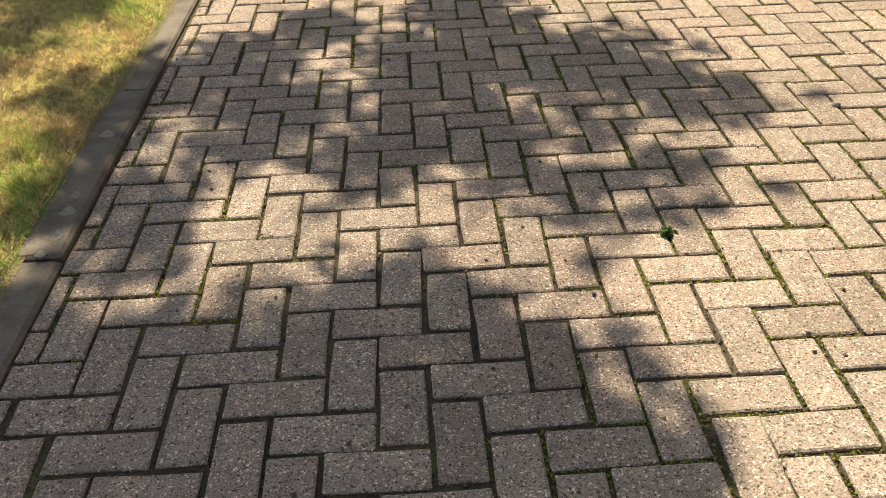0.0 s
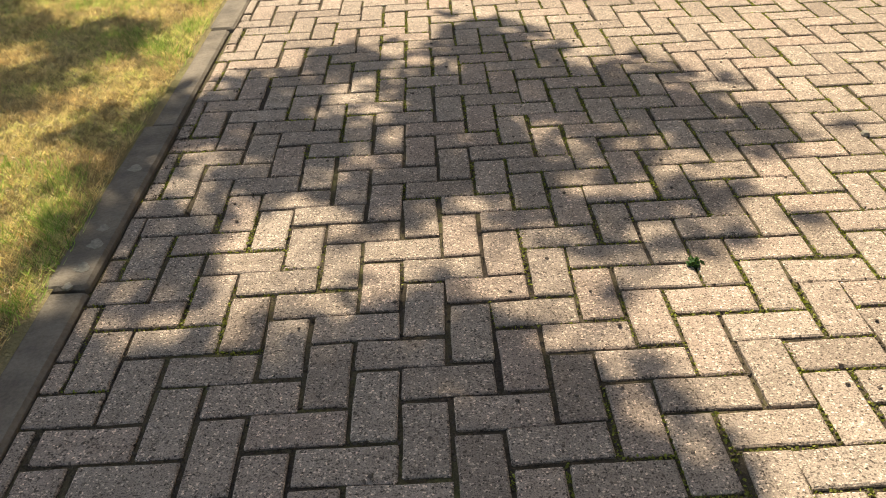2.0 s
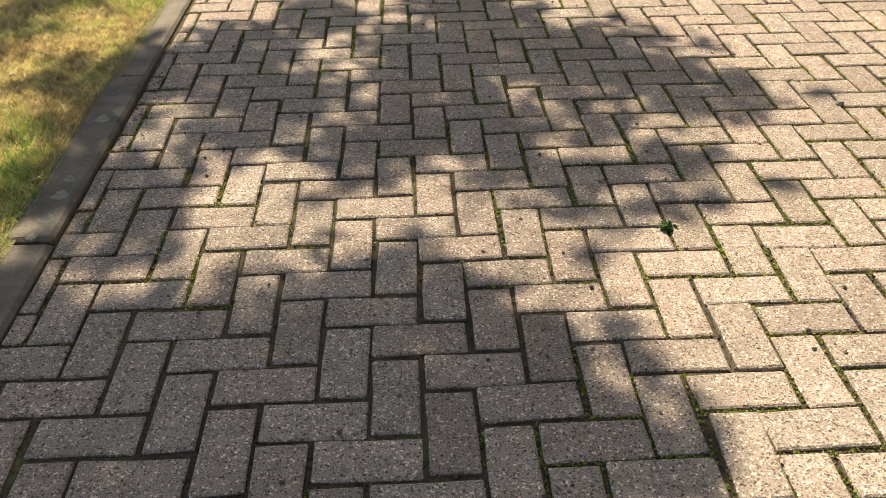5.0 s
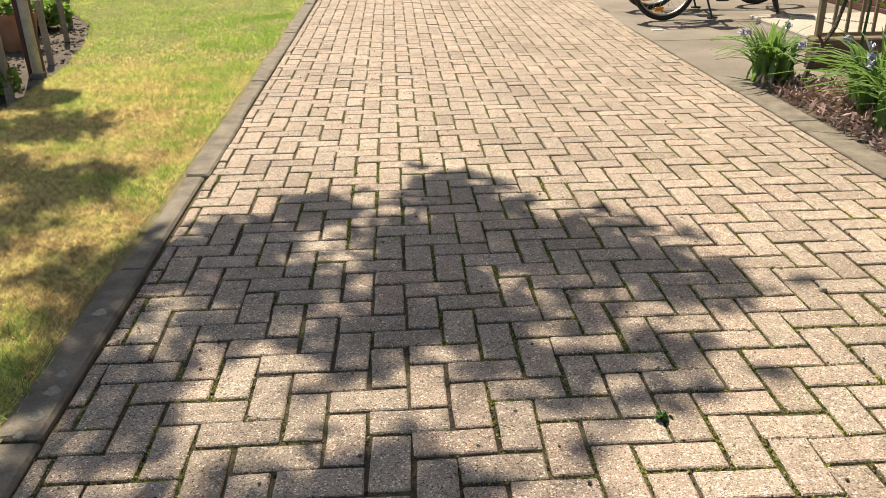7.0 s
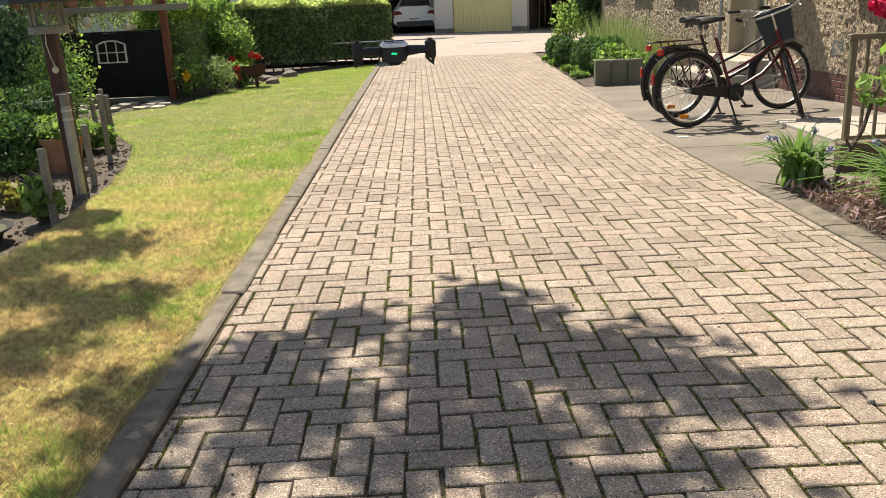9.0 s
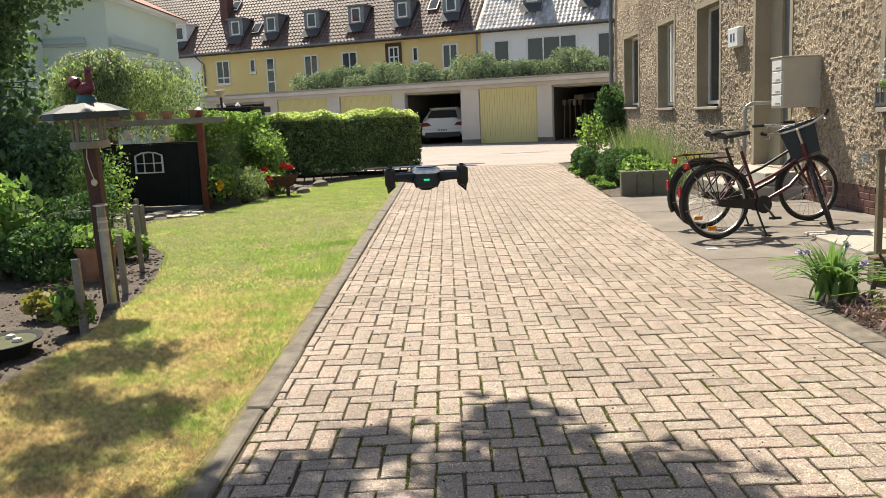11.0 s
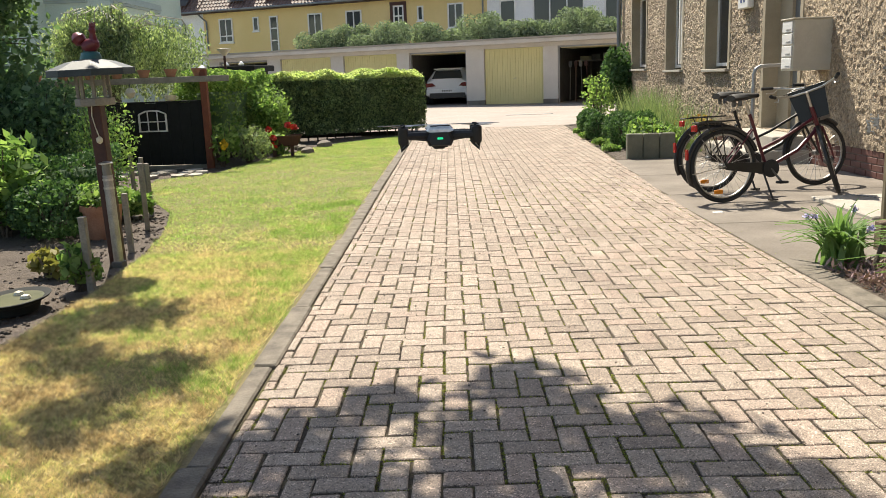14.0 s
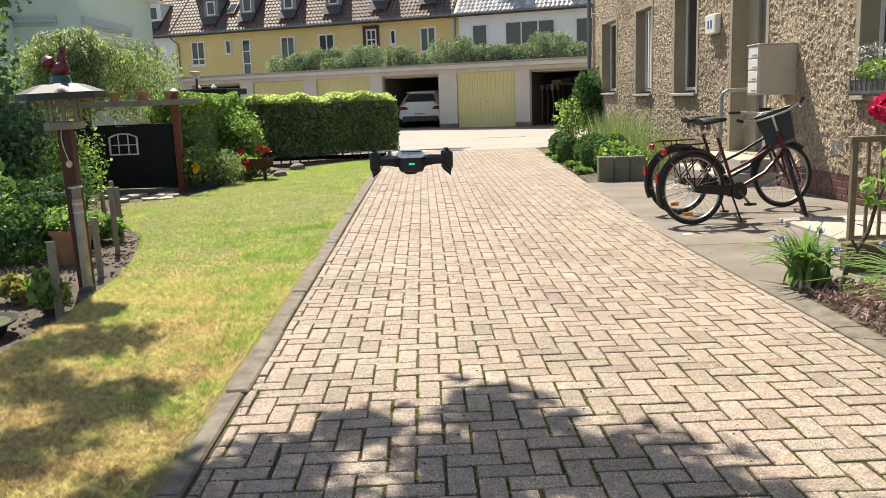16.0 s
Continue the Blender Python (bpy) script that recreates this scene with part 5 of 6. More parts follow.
part("tail_light", Geo().box(-0.007, -0.0875, -0.011, 0.007, -0.083, -0.006, b=0.0015), LED, drone, "green glowing tail light")
part("camera_gimbal", Geo().box(-0.016, 0.055, -0.04, 0.016, 0.08, -0.018, b=0.004), DRB, drone)
part("sensor", Geo().box(-0.02, -0.05, -0.031, 0.02, -0.02, -0.0265, b=0.002), DRB, drone)
for sx in (-1, 1):
    for sy, ax, ay in ((1, 0.092, 0.068), (-1, 0.088, -0.072)):
        arm = part("arm", Geo().tube([(sx * 0.025, ay * 0.75, -0.004), (sx * 0.06, ay * 0.95, -0.001), (sx * ax, ay, -0.002)], [0.013, 0.010, 0.009], 8), DRB, drone, smooth=True)
        part("motor", Geo().lathe([(0.010, -0.022), (0.0125, -0.018), (0.0125, 0.016), (0.009, 0.019)], 14, pose(sx * ax, ay, 0)), DRB, arm, smooth=True)
        part("landing_foot", Geo().tube([(sx * (ax + 0.004), ay, -0.018), (sx * (ax + 0.006), ay + 0.003, -0.036), (sx * (ax - 0.012), ay + 0.003, -0.02)], [0.006, 0.004, 0.003], 6), DRB, arm)
        pr = part("propeller", Geo().lathe([(0.006, 0.019), (0.006, 0.025)], 10, pose(sx * ax, ay, 0)), DRB, arm)
        ang = {(1, 1): 8, (1, -1): -60, (-1, 1): 172, (-1, -1): 70}[(sx, sy)]
        for h in (0, 180):
            pm = pose(sx * ax, ay, 0.022, 0, 0, ang + h) @ pose(0, 0, 0, 9, 0, 0)
            part("blade", Geo().prism([(0.004, -0.003), (0.025, -0.008), (0.05, -0.006), (0.066, -0.0015), (0.066, 0.0015), (0.04, 0.004), (0.004, 0.003)], -0.0006, 0.0006, pm), GREY_METAL, pr, "thin grey blade")

# ---- bird feeder and posts in the bed ----
bf = thing("bird_feeder", "octagonal roofed bird feeder on a brown wooden post", "bird feeder", m=pose(-2.205, 6.85, 0, 1.2, -1.0, 0))
part("post", Geo().box(-0.046, -0.046, -0.06, 0.046, 0.046, 1.15, b=0.006), BROWN_WOOD, bf, "dark red-brown wooden post")
part("platform", Geo().lathe([(0.125, 1.15), (0.135, 1.155), (0.135, 1.20), (0.125, 1.205)], 8, pose(0, 0, 0, 0, 0, 22.5)), GREY_WOOD, bf)
for k in range(8):
    a = (k + 0.5) * math.pi / 4
    part("roof_post", Geo().box(0.105 * math.cos(a) - 0.01, 0.105 * math.sin(a) - 0.01, 1.203, 0.105 * math.cos(a) + 0.01, 0.105 * math.sin(a) + 0.01, 1.375), GREY_WOOD, bf)
part("roof", Geo().lathe([(0.26, 1.36), (0.295, 1.36), (0.295, 1.405), (0.17, 1.455), (0.06, 1.475)], 8, pose(0, 0, 0, 0, 0, 22.5)), SLATE_GREEN, bf, "grey-green octagonal roof")
ROO = simple("red_glaze", (0.12, 0.012, 0.018), (0.18, 0.025, 0.03), 0.3)
TEAL = simple("teal_glaze", (0.02, 0.10, 0.11), (0.04, 0.16, 0.16), 0.3)
RG = Geo().lathe([(0.085, -0.012), (0.085, 0.0), (0.07, 0.045), (0.04, 0.06)], 14).lathe([(0.02, -0.075), (0.055, -0.05), (0.062, 0.0), (0.045, 0.05), (0.015, 0.07)], 14, pose(0.01, 0, 0.1, 0, 60, 0)).lathe([(0.045, 0), (0.03, 0.05), (0.022, 0.09), (0.03, 0.11), (0.022, 0.135), (0.005, 0.145)], 12, pose(0.035, 0, 0.11)).lathe([(0.01, -0.05), (0.05, -0.02), (0.058, 0.02), (0.03, 0.06), (0.005, 0.07)], 12, pose(-0.075, 0, 0.145, 0, -35, 0)).prism([(0.0, 0.22), (0.05, 0.22), (0.055, 0.265), (0.04, 0.25), (0.03, 0.27), (0.02, 0.25), (0.008, 0.262)], -0.006, 0.006, pose(0.012, 0, 0.02, 90, 0, 0))
rg_mesh = RG.mesh("rooster_figure", True)
rg_mesh.materials.append(ROO)
rg_mesh.materials.append(TEAL)
for pg_ in rg_mesh.polygons[:60]:
    pg_.material_index = 1 if pg_.center.z < 0.06 else 0
tagged(part("rooster_figure", rg_mesh, ROO, m=pose(-2.235, 6.86, 1.48) @ Matrix.Scale(0.88, 4)), "glazed red ceramic rooster with teal base on the feeder roof", "figurine")
sp = thing("suet_string", "white twisted feed string hanging from the feeder", "string", m=pose(-2.205, 6.85, 0))
part("string", Geo().tube([(-0.03, -0.075, 1.15), (-0.035, -0.078, 1.08), (-0.02, -0.078, 1.0), (0.0, -0.076, 0.93)], 0.004, 5), CREAM, sp)
part("feed_ball", Geo().lathe([(0.005, -0.03), (0.022, -0.015), (0.022, 0.01), (0.005, 0.025)], 10, pose(0.0, -0.077, 0.91)), CREAM, sp)
tube = thing("metal_tube", "tall stainless steel garden tube with a lid", "garden lamp", m=pose(-2.15, 6.73, 0, 0, -1.0, 0) @ Matrix.Diagonal((0.68, 0.68, 1, 1)))
part("tube", Geo().lathe([(0.05, 0.03), (0.05, 0.66)], 20), simple("dull_steel", (0.3, 0.3, 0.31), (0.46, 0.46, 0.46), 0.38, 0.8, scale=14), tube, smooth=True)
for cz in (0.56, 0.62):
    part("collar", Geo().lathe([(0.054, cz), (0.054, cz + 0.015)], 20), STEEL, tube)
part("glass", Geo().lathe([(0.046, 0.66), (0.046, 0.74)], 16), glass_mat("lamp_glass", (0.2, 0.2, 0.18)), tube)
part("lid", Geo().lathe([(0.075, 0.74), (0.075, 0.75), (0.02, 0.76)], 20), STEEL, tube, smooth=True)
part("foot", Geo().box(-0.06, -0.06, -0.04, 0.06, 0.06, 0.03, b=0.005), DARK_METAL, tube)
for i, (x, y, h) in enumerate([(-2.03, 5.97, 0.48), (-2.26, 7.26, 0.46), (-2.5, 8.3, 0.6), (-2.85, 9.4, 0.5), (-3.2, 10.2, 0.5), (-3.7, 11.2, 0.45)]):
    ps = thing("bed_post", "slim grey weathered wooden post in the bed edge", "post", "posts along the bed", m=pose(x, y, 0, 0, -1, i * 11))
    part("post", Geo().box(-0.022, -0.022, -0.08, 0.022, 0.022, h, b=0.004), GREY_WOOD, ps)
bb = thing("bird_bath", "low dark oval bird bath bowl with water and pebbles", "bird bath", m=pose(-2.29, 5.52, 0.0) @ Matrix.Scale(0.82, 4))
part("bowl", Geo().lathe([(0.15, 0.0), (0.17, 0.06), (0.23, 0.09), (0.24, 0.105), (0.22, 0.105), (0.16, 0.075), (0.02, 0.07)], 24, Matrix.Diagonal((0.95, 1.3, 1, 1))), BLACK_WOOD, bb, smooth=True)
part("water", Geo().lathe([(0.005, 0.09), (0.2, 0.0905)], 24, Matrix.Diagonal((0.92, 1.26, 1, 1))), simple("algae_water", (0.05, 0.055, 0.02), (0.1, 0.1, 0.04), 0.35), bb)
for k in range(2):
    part("pebble", Geo().lathe([(0.01, -0.02), (0.04, 0), (0.03, 0.02), (0.005, 0.028)], 8, pose(0.08 * math.cos(k * 1.9), 0.12 * math.sin(k * 1.9), 0.095)), CREAM, bb, smooth=True)
tagged(part("path_slab", Geo().box(-2.9, 4.7, -0.03, -2.3, 5.0, 0.02, b=0.008), CONCRETE), "flat grey slab lying in the soil bed", "slab")

# gate, pergola beam and its pots
gt = thing("garden_gate", "black solid wooden garden screen with a white toy window", "fence", m=pose(-3.5, 13.95, 0, 0, 0, -4))
for k in range(11):
    part("board", Geo().box(-2.05 + k * 0.18, 0, 0.06, -1.875 + k * 0.18, 0.03, 1.03 + 0.003 * (k % 3), b=0.002), BLACK_WOOD, gt)
for z in (0.2, 0.8):
    part("rail", Geo().box(-2.05, 0.031, z, -0.07, 0.08, z + 0.1), BLACK_WOOD, gt)
part("ledge", Geo().box(-2.05, -0.02, 1.034, -0.07, 0.1, 1.055), BLACK_WOOD, gt)
part("threshold", Geo().box(-2.05, -0.02, -0.03, -0.07, 0.06, 0.05), GREY_WOOD, gt)
wf = part("window_frame", Geo().box(-1.10, -0.022, 0.60, -1.075, -0.001, 0.86).box(-0.665, -0.022, 0.60, -0.64, -0.001, 0.86).box(-1.10, -0.022, 0.585, -0.64, -0.001, 0.605).tube([(-1.09, -0.011, 0.86), (-0.98, -0.011, 0.905), (-0.87, -0.011, 0.915), (-0.76, -0.011, 0.905), (-0.65, -0.011, 0.86)], 0.013, 6), WHITE_PAINT, gt, "small white arched toy window frame")
part("glazing_bar", Geo().box(-0.955, -0.018, 0.605, -0.94, -0.002, 0.9).box(-0.80, -0.018, 0.605, -0.785, -0.002, 0.9).box(-1.075, -0.018, 0.735, -0.665, -0.003, 0.75), WHITE_PAINT, wf)
pg = thing("pergola", "grey wooden pergola beam on red-brown posts", "pergola", m=pose(-3.5, 13.95, 0, 0, 0, -2))
for x in (0.0, -3.6):
    part("post", Geo().box(x - 0.05, -0.05, -0.05, x + 0.05, 0.05, 1.52, b=0.005), simple("red_brown_post", (0.16, 0.045, 0.022), (0.22, 0.07, 0.035), 0.7, fine=50) if x == 0 else bpy.data.materials["red_brown_post"], pg, "red-brown post")
part("beam", Geo().box(-3.8, -0.10, 1.33, 0.42, -0.052, 1.42, b=0.004), GREY_WOOD, pg)
part("cap", Geo().lathe([(0.07, 1.52), (0.075, 1.54), (0.02, 1.58)], 8), GREY_METAL, pg)
for k in range(7):
    bx = pose(-3.5 - 2.6 + k * 0.42, 13.95 - 0.075 + 0.09, 1.42)
    pt = thing("hanging_pot", "terracotta pot on the pergola beam", "pot", "pots on the pergola", m=bx)
    part("body", Geo().lathe([(0.06, 0.0), (0.09, 0.09), (0.10, 0.09), (0.10, 0.12), (0.085, 0.12), (0.07, 0.1)], 14), TERRACOTTA, pt, smooth=True)
    part("soil", Geo().lathe([(0.005, 0.1), (0.08, 0.102)], 12), SOIL, pt)
cup = thing("cup", "large cream ceramic cup standing on the screen", "cup", m=pose(-4.05, 14.0, 1.057))
part("bowl", Geo().lathe([(0.045, 0), (0.075, 0.02), (0.085, 0.085), (0.08, 0.085), (0.07, 0.025), (0.01, 0.02)], 18), CREAM, cup, smooth=True)
part("handle", Geo().tube([(0.08, 0, 0.07), (0.115, 0, 0.06), (0.11, 0, 0.03), (0.078, 0, 0.025)], 0.01, 6), CREAM, cup, smooth=True)
ball = thing("glass_float", "white ball lamp hanging from the pergola", "lamp", m=pose(-4.62, 13.86, 1.2))
part("ball", Geo().lathe([(0.01, -0.08), (0.05, -0.06), (0.08, 0), (0.05, 0.06), (0.02, 0.08)], 16), CREAM, ball, smooth=True)
part("cord", Geo().tube([(0, 0, 0.07), (0, 0, 0.14)], 0.006, 5), DARK_METAL, ball)
gl_ = thing("garden_lantern", "tall garden lamp with a flat shade on a red pole", "lamp", m=pose(-5.2, 21.8, 0))
part("pole", Geo().tube([(0, 0, -0.05), (0, 0, 2.0)], 0.03, 8), BROWN_WOOD, gl_)
part("shade", Geo().lathe([(0.04, 1.98), (0.17, 2.13), (0.17, 2.15), (0.01, 2.17)], 16), CREAM, gl_, smooth=True)
ar = thing("dark_canopy", "dark wooden garden canopy behind the hedge", "pergola", m=pose(-5.55, 24.5, 0, 0, 0, -10) @ Matrix.Diagonal((0.62, 0.8, 1, 1)))
for x, y in ((-0.9, -0.5), (0.9, -0.5), (-0.9, 0.7), (0.9, 0.7)):
    part("post", Geo().box(x - 0.05, y - 0.05, -0.12, x + 0.05, y + 0.05, 1.62), BLACK_WOOD, ar)
part("roof", Geo().box(-1.2, -0.8, 1.62, 1.2, 1.0, 1.78, b=0.02), BLACK_WOOD, ar)
for x in (-0.2, 0.5):
    part("finial", Geo().lathe([(0.1, 1.781), (0.12, 1.81), (0.05, 1.88), (0.01, 1.9)], 12, pose(x, -0.6, 0)), WHITE_PAINT, ar, smooth=True)
hp = thing("gate_frame", "grey steel gate post at the end of the hedge", "gate", m=pose(-0.52, 20.75, 0))
part("post", Geo().tube([(0, 0, -0.05), (0, 0, 1.25)], 0.035, 10), GREY_METAL, hp, smooth=True)
part("post", Geo().tube([(0.0, 0.5, -0.05), (0.0, 0.5, 1.25)], 0.035, 10), GREY_METAL, hp, smooth=True)
part("rail", Geo().tube([(0, 0, 1.2), (0, 0.5, 1.2)], 0.02, 8).tube([(0, 0, 0.2), (0, 0.5, 0.2)], 0.02, 8), GREY_METAL, hp)

# ---- irises, branch and railing beside the drive ----
def iris_clump(x, y, n, h, label):
    """Arching strap leaves with a few violet flowers."""
    t = thing("iris_clump", label, "plant", "iris clumps", m=pose(x, y, -0.01))
    rr = random.Random(int(x * 100))
    for k in range(n):
        a, l = rr.uniform(0, 2 * math.pi), h * rr.uniform(0.65, 1.15)
        out, w = rr.uniform(0.25, 1.15), rr.uniform(0.028, 0.05)
        bx, by = rr.gauss(0, 0.045), rr.gauss(0, 0.06)
        gg = Geo()
        prev = None
        sx, sy = -math.sin(a) * w, math.cos(a) * w
        pts = []
        for s in range(7):
            f = s / 6
            q = l * f
            hor = q * out * f * 0.9
            z = q * (1 - 0.50 * out * f * f)
            ww = (1 - f ** 2.2) * 1.0 + 0.03
            px, py = bx + math.cos(a) * hor, by + math.sin(a) * hor
            pts += [(px - sx * ww / 2, py - sy * ww / 2, z), (px + sx * ww * 0.0, py, z - 0.003), (px + sx * ww / 2, py + sy * ww / 2, z)]
        gg.add(pts, [f for s in range(6) for f in ((3 * s, 3 * s + 1, 3 * s + 4, 3 * s + 3), (3 * s + 1, 3 * s + 2, 3 * s + 5, 3 * s + 4))])
        part("leaf", gg, LEAF_IRIS, t, smooth=True)
    for k in range(4):
        a = rr.uniform(0, 6.28)
        p = (0.2 * math.cos(a), 0.2 * math.sin(a), h * rr.uniform(0.6, 0.8))
        st = part("flower_stem", Geo().tube([(0, 0, 0), (p[0] * 0.5, p[1] * 0.5, p[2] * 0.6), p], 0.004, 5), LEAF_IRIS, t)
        part("flower", leaf_mesh("flower", blob_points(RNG, 14, p, (0.022, 0.022, 0.022)), 0.022, RNG), BLUE_PETAL, st, "pale violet flower")
    return t


iris_clump(2.74, 6.0, 130, 0.44, "clump of arching green spiderwort leaves with pale violet flowers")
iris_clump(3.0, 5.2, 150, 0.52, "dense clump of arching strap leaves at the bed edge")
iris_clump(2.88, 4.7, 140, 0.52, "dense clump of green strap leaves spilling to the edging")
tagged(part("leaf_litter", leaf_mesh("leaf_litter", np.stack([RNG.uniform(2.62, 3.4, 3200), RNG.uniform(4.0, 5.95, 3200), RNG.uniform(0.0, 0.06, 3200)], 1), 0.016, RNG, long=4.0), DRY_LEAF), "dry brown fallen leaves on the bed", "leaves", kind="stuff")
br = thing("rose_shrub", "bare leaning woody rose with young leaves", "shrub", m=pose(2.80, 5.72, -0.03))
part("stem", Geo().tube([(0, 0, 0), (0.10, 0.05, 0.22), (0.22, 0.08, 0.40), (0.30, 0.12, 0.62), (0.36, 0.14, 0.72)], [0.017, 0.015, 0.013, 0.010, 0.006], 8).tube([(0.15, 0.06, 0.3), (0.10, 0.03, 0.36), (0.09, 0.02, 0.37)], [0.010, 0.008, 0.005], 6), BARK, br, smooth=True)
part("leaves", leaf_mesh("leaves", blob_points(RNG, 70, (0.32, 0.12, 0.66), (0.13, 0.12, 0.12)), 0.045, RNG), LEAF_BRIGHT, br)
rs = thing("rose_plant", "rose plant with one large pink blossom", "plant", m=pose(3.28, 5.95, -0.01))
part("stem", Geo().tube([(0, 0, 0), (0.02, 0.0, 0.5), (-0.08, 0.02, 1.08)], [0.012, 0.009, 0.006], 6), LEAF_BOX, rs)
part("leaves", leaf_mesh("leaves", blob_points(RNG, 120, (0.08, 0, 0.75), (0.18, 0.2, 0.3), 0.3), 0.05, RNG), LEAF_BRIGHT, rs)
part("blossom", leaf_mesh("blossom", blob_points(RNG, 90, (-0.08, 0.02, 1.13), (0.11, 0.10, 0.075), 0.4), 0.085, RNG, long=1.1), PINK_PETAL, rs, "large ruffled pink blossom")
low = thing("retaining_edge", "low brown concrete edging behind the irises", "edging", m=pose(2.9, 6.35, 0))
part("slab", Geo().box(0.28, 0, -0.05, 2.0, 0.10, 0.20, b=0.01), simple("brown_concrete", (0.12, 0.085, 0.06), (0.19, 0.14, 0.10), 0.9), low)
rl = thing("railing", "olive-grey painted steel railing with upright bars", "railing", m=pose(3.56, 7.05, 0))
OLIVE = simple("olive_paint", (0.16, 0.135, 0.085), (0.22, 0.19, 0.125), 0.5, scale=9)
part("post", Geo().box(-0.022, -0.022, -0.03, 0.022, 0.022, 0.84, b=0.003), OLIVE, rl)
part("top_rail", Geo().box(-0.04, -0.03, 0.841, 1.39, 0.03, 0.885, b=0.004), OLIVE, rl)
part("bottom_rail", Geo().box(0.023, -0.012, 0.10, 1.39, 0.012, 0.125), OLIVE, rl)
for k in range(12):
    part("bar", Geo().box(0.10 + k * 0.105, -0.009, 0.126, 0.122 + k * 0.105, 0.009, 0.84), OLIVE, rl)
tagged(part("step_slab", Geo().box(3.7, 7.5, -0.02, 4.94, 8.7, 0.03, b=0.01), STEP_STONE), "pale concrete slab at the cellar steps", "slab")
ch = Geo()
for k in range(26):
    ch.tube([(4.02 - k * 0.0 + 0.012 * math.cos(j * 1.57) + k * 0.02, 8.72 - k * 0.028 + 0.012 * math.sin(j * 1.57), 0.036) for j in range(4)], 0.004, 4, closed=True)
tagged(part("chain", ch, GREY_METAL), "short rusty chain lying on the concrete", "chain")
tagged(part("paper_scrap", Geo().box(2.60, 8.1, -0.001, 2.69, 8.16, 0.003), WHITE_PAINT), "small white paper scrap on the concrete", "litter")

# ---- bicycles ----
RUB = simple("tyre_rubber", (0.012, 0.012, 0.012), (0.025, 0.025, 0.025), 0.7)
RIMM = simple("aluminium_rim", (0.42, 0.42, 0.42), (0.5, 0.5, 0.5), 0.35, 0.9)
BLKP = simple("black_bike_paint", (0.006, 0.006, 0.007), (0.012, 0.012, 0.013), 0.4, bump=0.0)
REDP = simple("dark_red_bike_paint", (0.075, 0.007, 0.015), (0.11, 0.011, 0.022), 0.38, bump=0.0)
ORANGE = simple("orange_reflector", (0.75, 0.22, 0.01), (0.85, 0.3, 0.02), 0.3)
REDL = simple("red_reflector", (0.35, 0.01, 0.012), (0.45, 0.02, 0.02), 0.25)
WR = 0.345


def circle(c, r, n, a0=0, a1=360):
    return [(c[0] + r * math.cos(radians(a0 + (a1 - a0) * i / n)), c[1], c[2] + r * math.sin(radians(a0 + (a1 - a0) * i / n))) for i in range(n + (0 if a1 - a0 >= 360 else 1))]


def bike_wheel(parent, m, reflector):
    w = part("wheel", Geo().tube(circle((0, 0, 0), WR - 0.02, 40), 0.021, 8, closed=True), RUB, parent, "black tyre", smooth=True, m=m)
    part("rim", Geo().tube(circle((0, 0, 0), WR - 0.047, 40), 0.011, 6, closed=True), RIMM, w, smooth=True)
    sp_ = Geo()
    for i in range(28):
        a, b = radians(i * 360 / 28), radians(i * 360 / 28 + (38 if i % 4 < 2 else -38))
        sp_.tube([(0.022 * math.cos(b), 0.028 * (1 if i % 2 else -1), 0.022 * math.sin(b)), ((WR - 0.055) * math.cos(a), 0, (WR - 0.055) * math.sin(a))], 0.0016, 4)
    part("spokes", sp_, STEEL, w)
    part("hub", Geo().lathe([(0.012, -0.05), (0.03, -0.035), (0.022, 0), (0.03, 0.035), (0.012, 0.05)], 12, pose(0, 0, 0, 90, 0, 0)), DARK_METAL, w, smooth=True)
    if reflector:
        part("reflector", Geo().box(-0.045, -0.008, -0.02, 0.045, 0.008, 0.02, b=0.004), ORANGE, w, "orange spoke reflector", m=pose(-0.05, 0, -0.24))
    return w


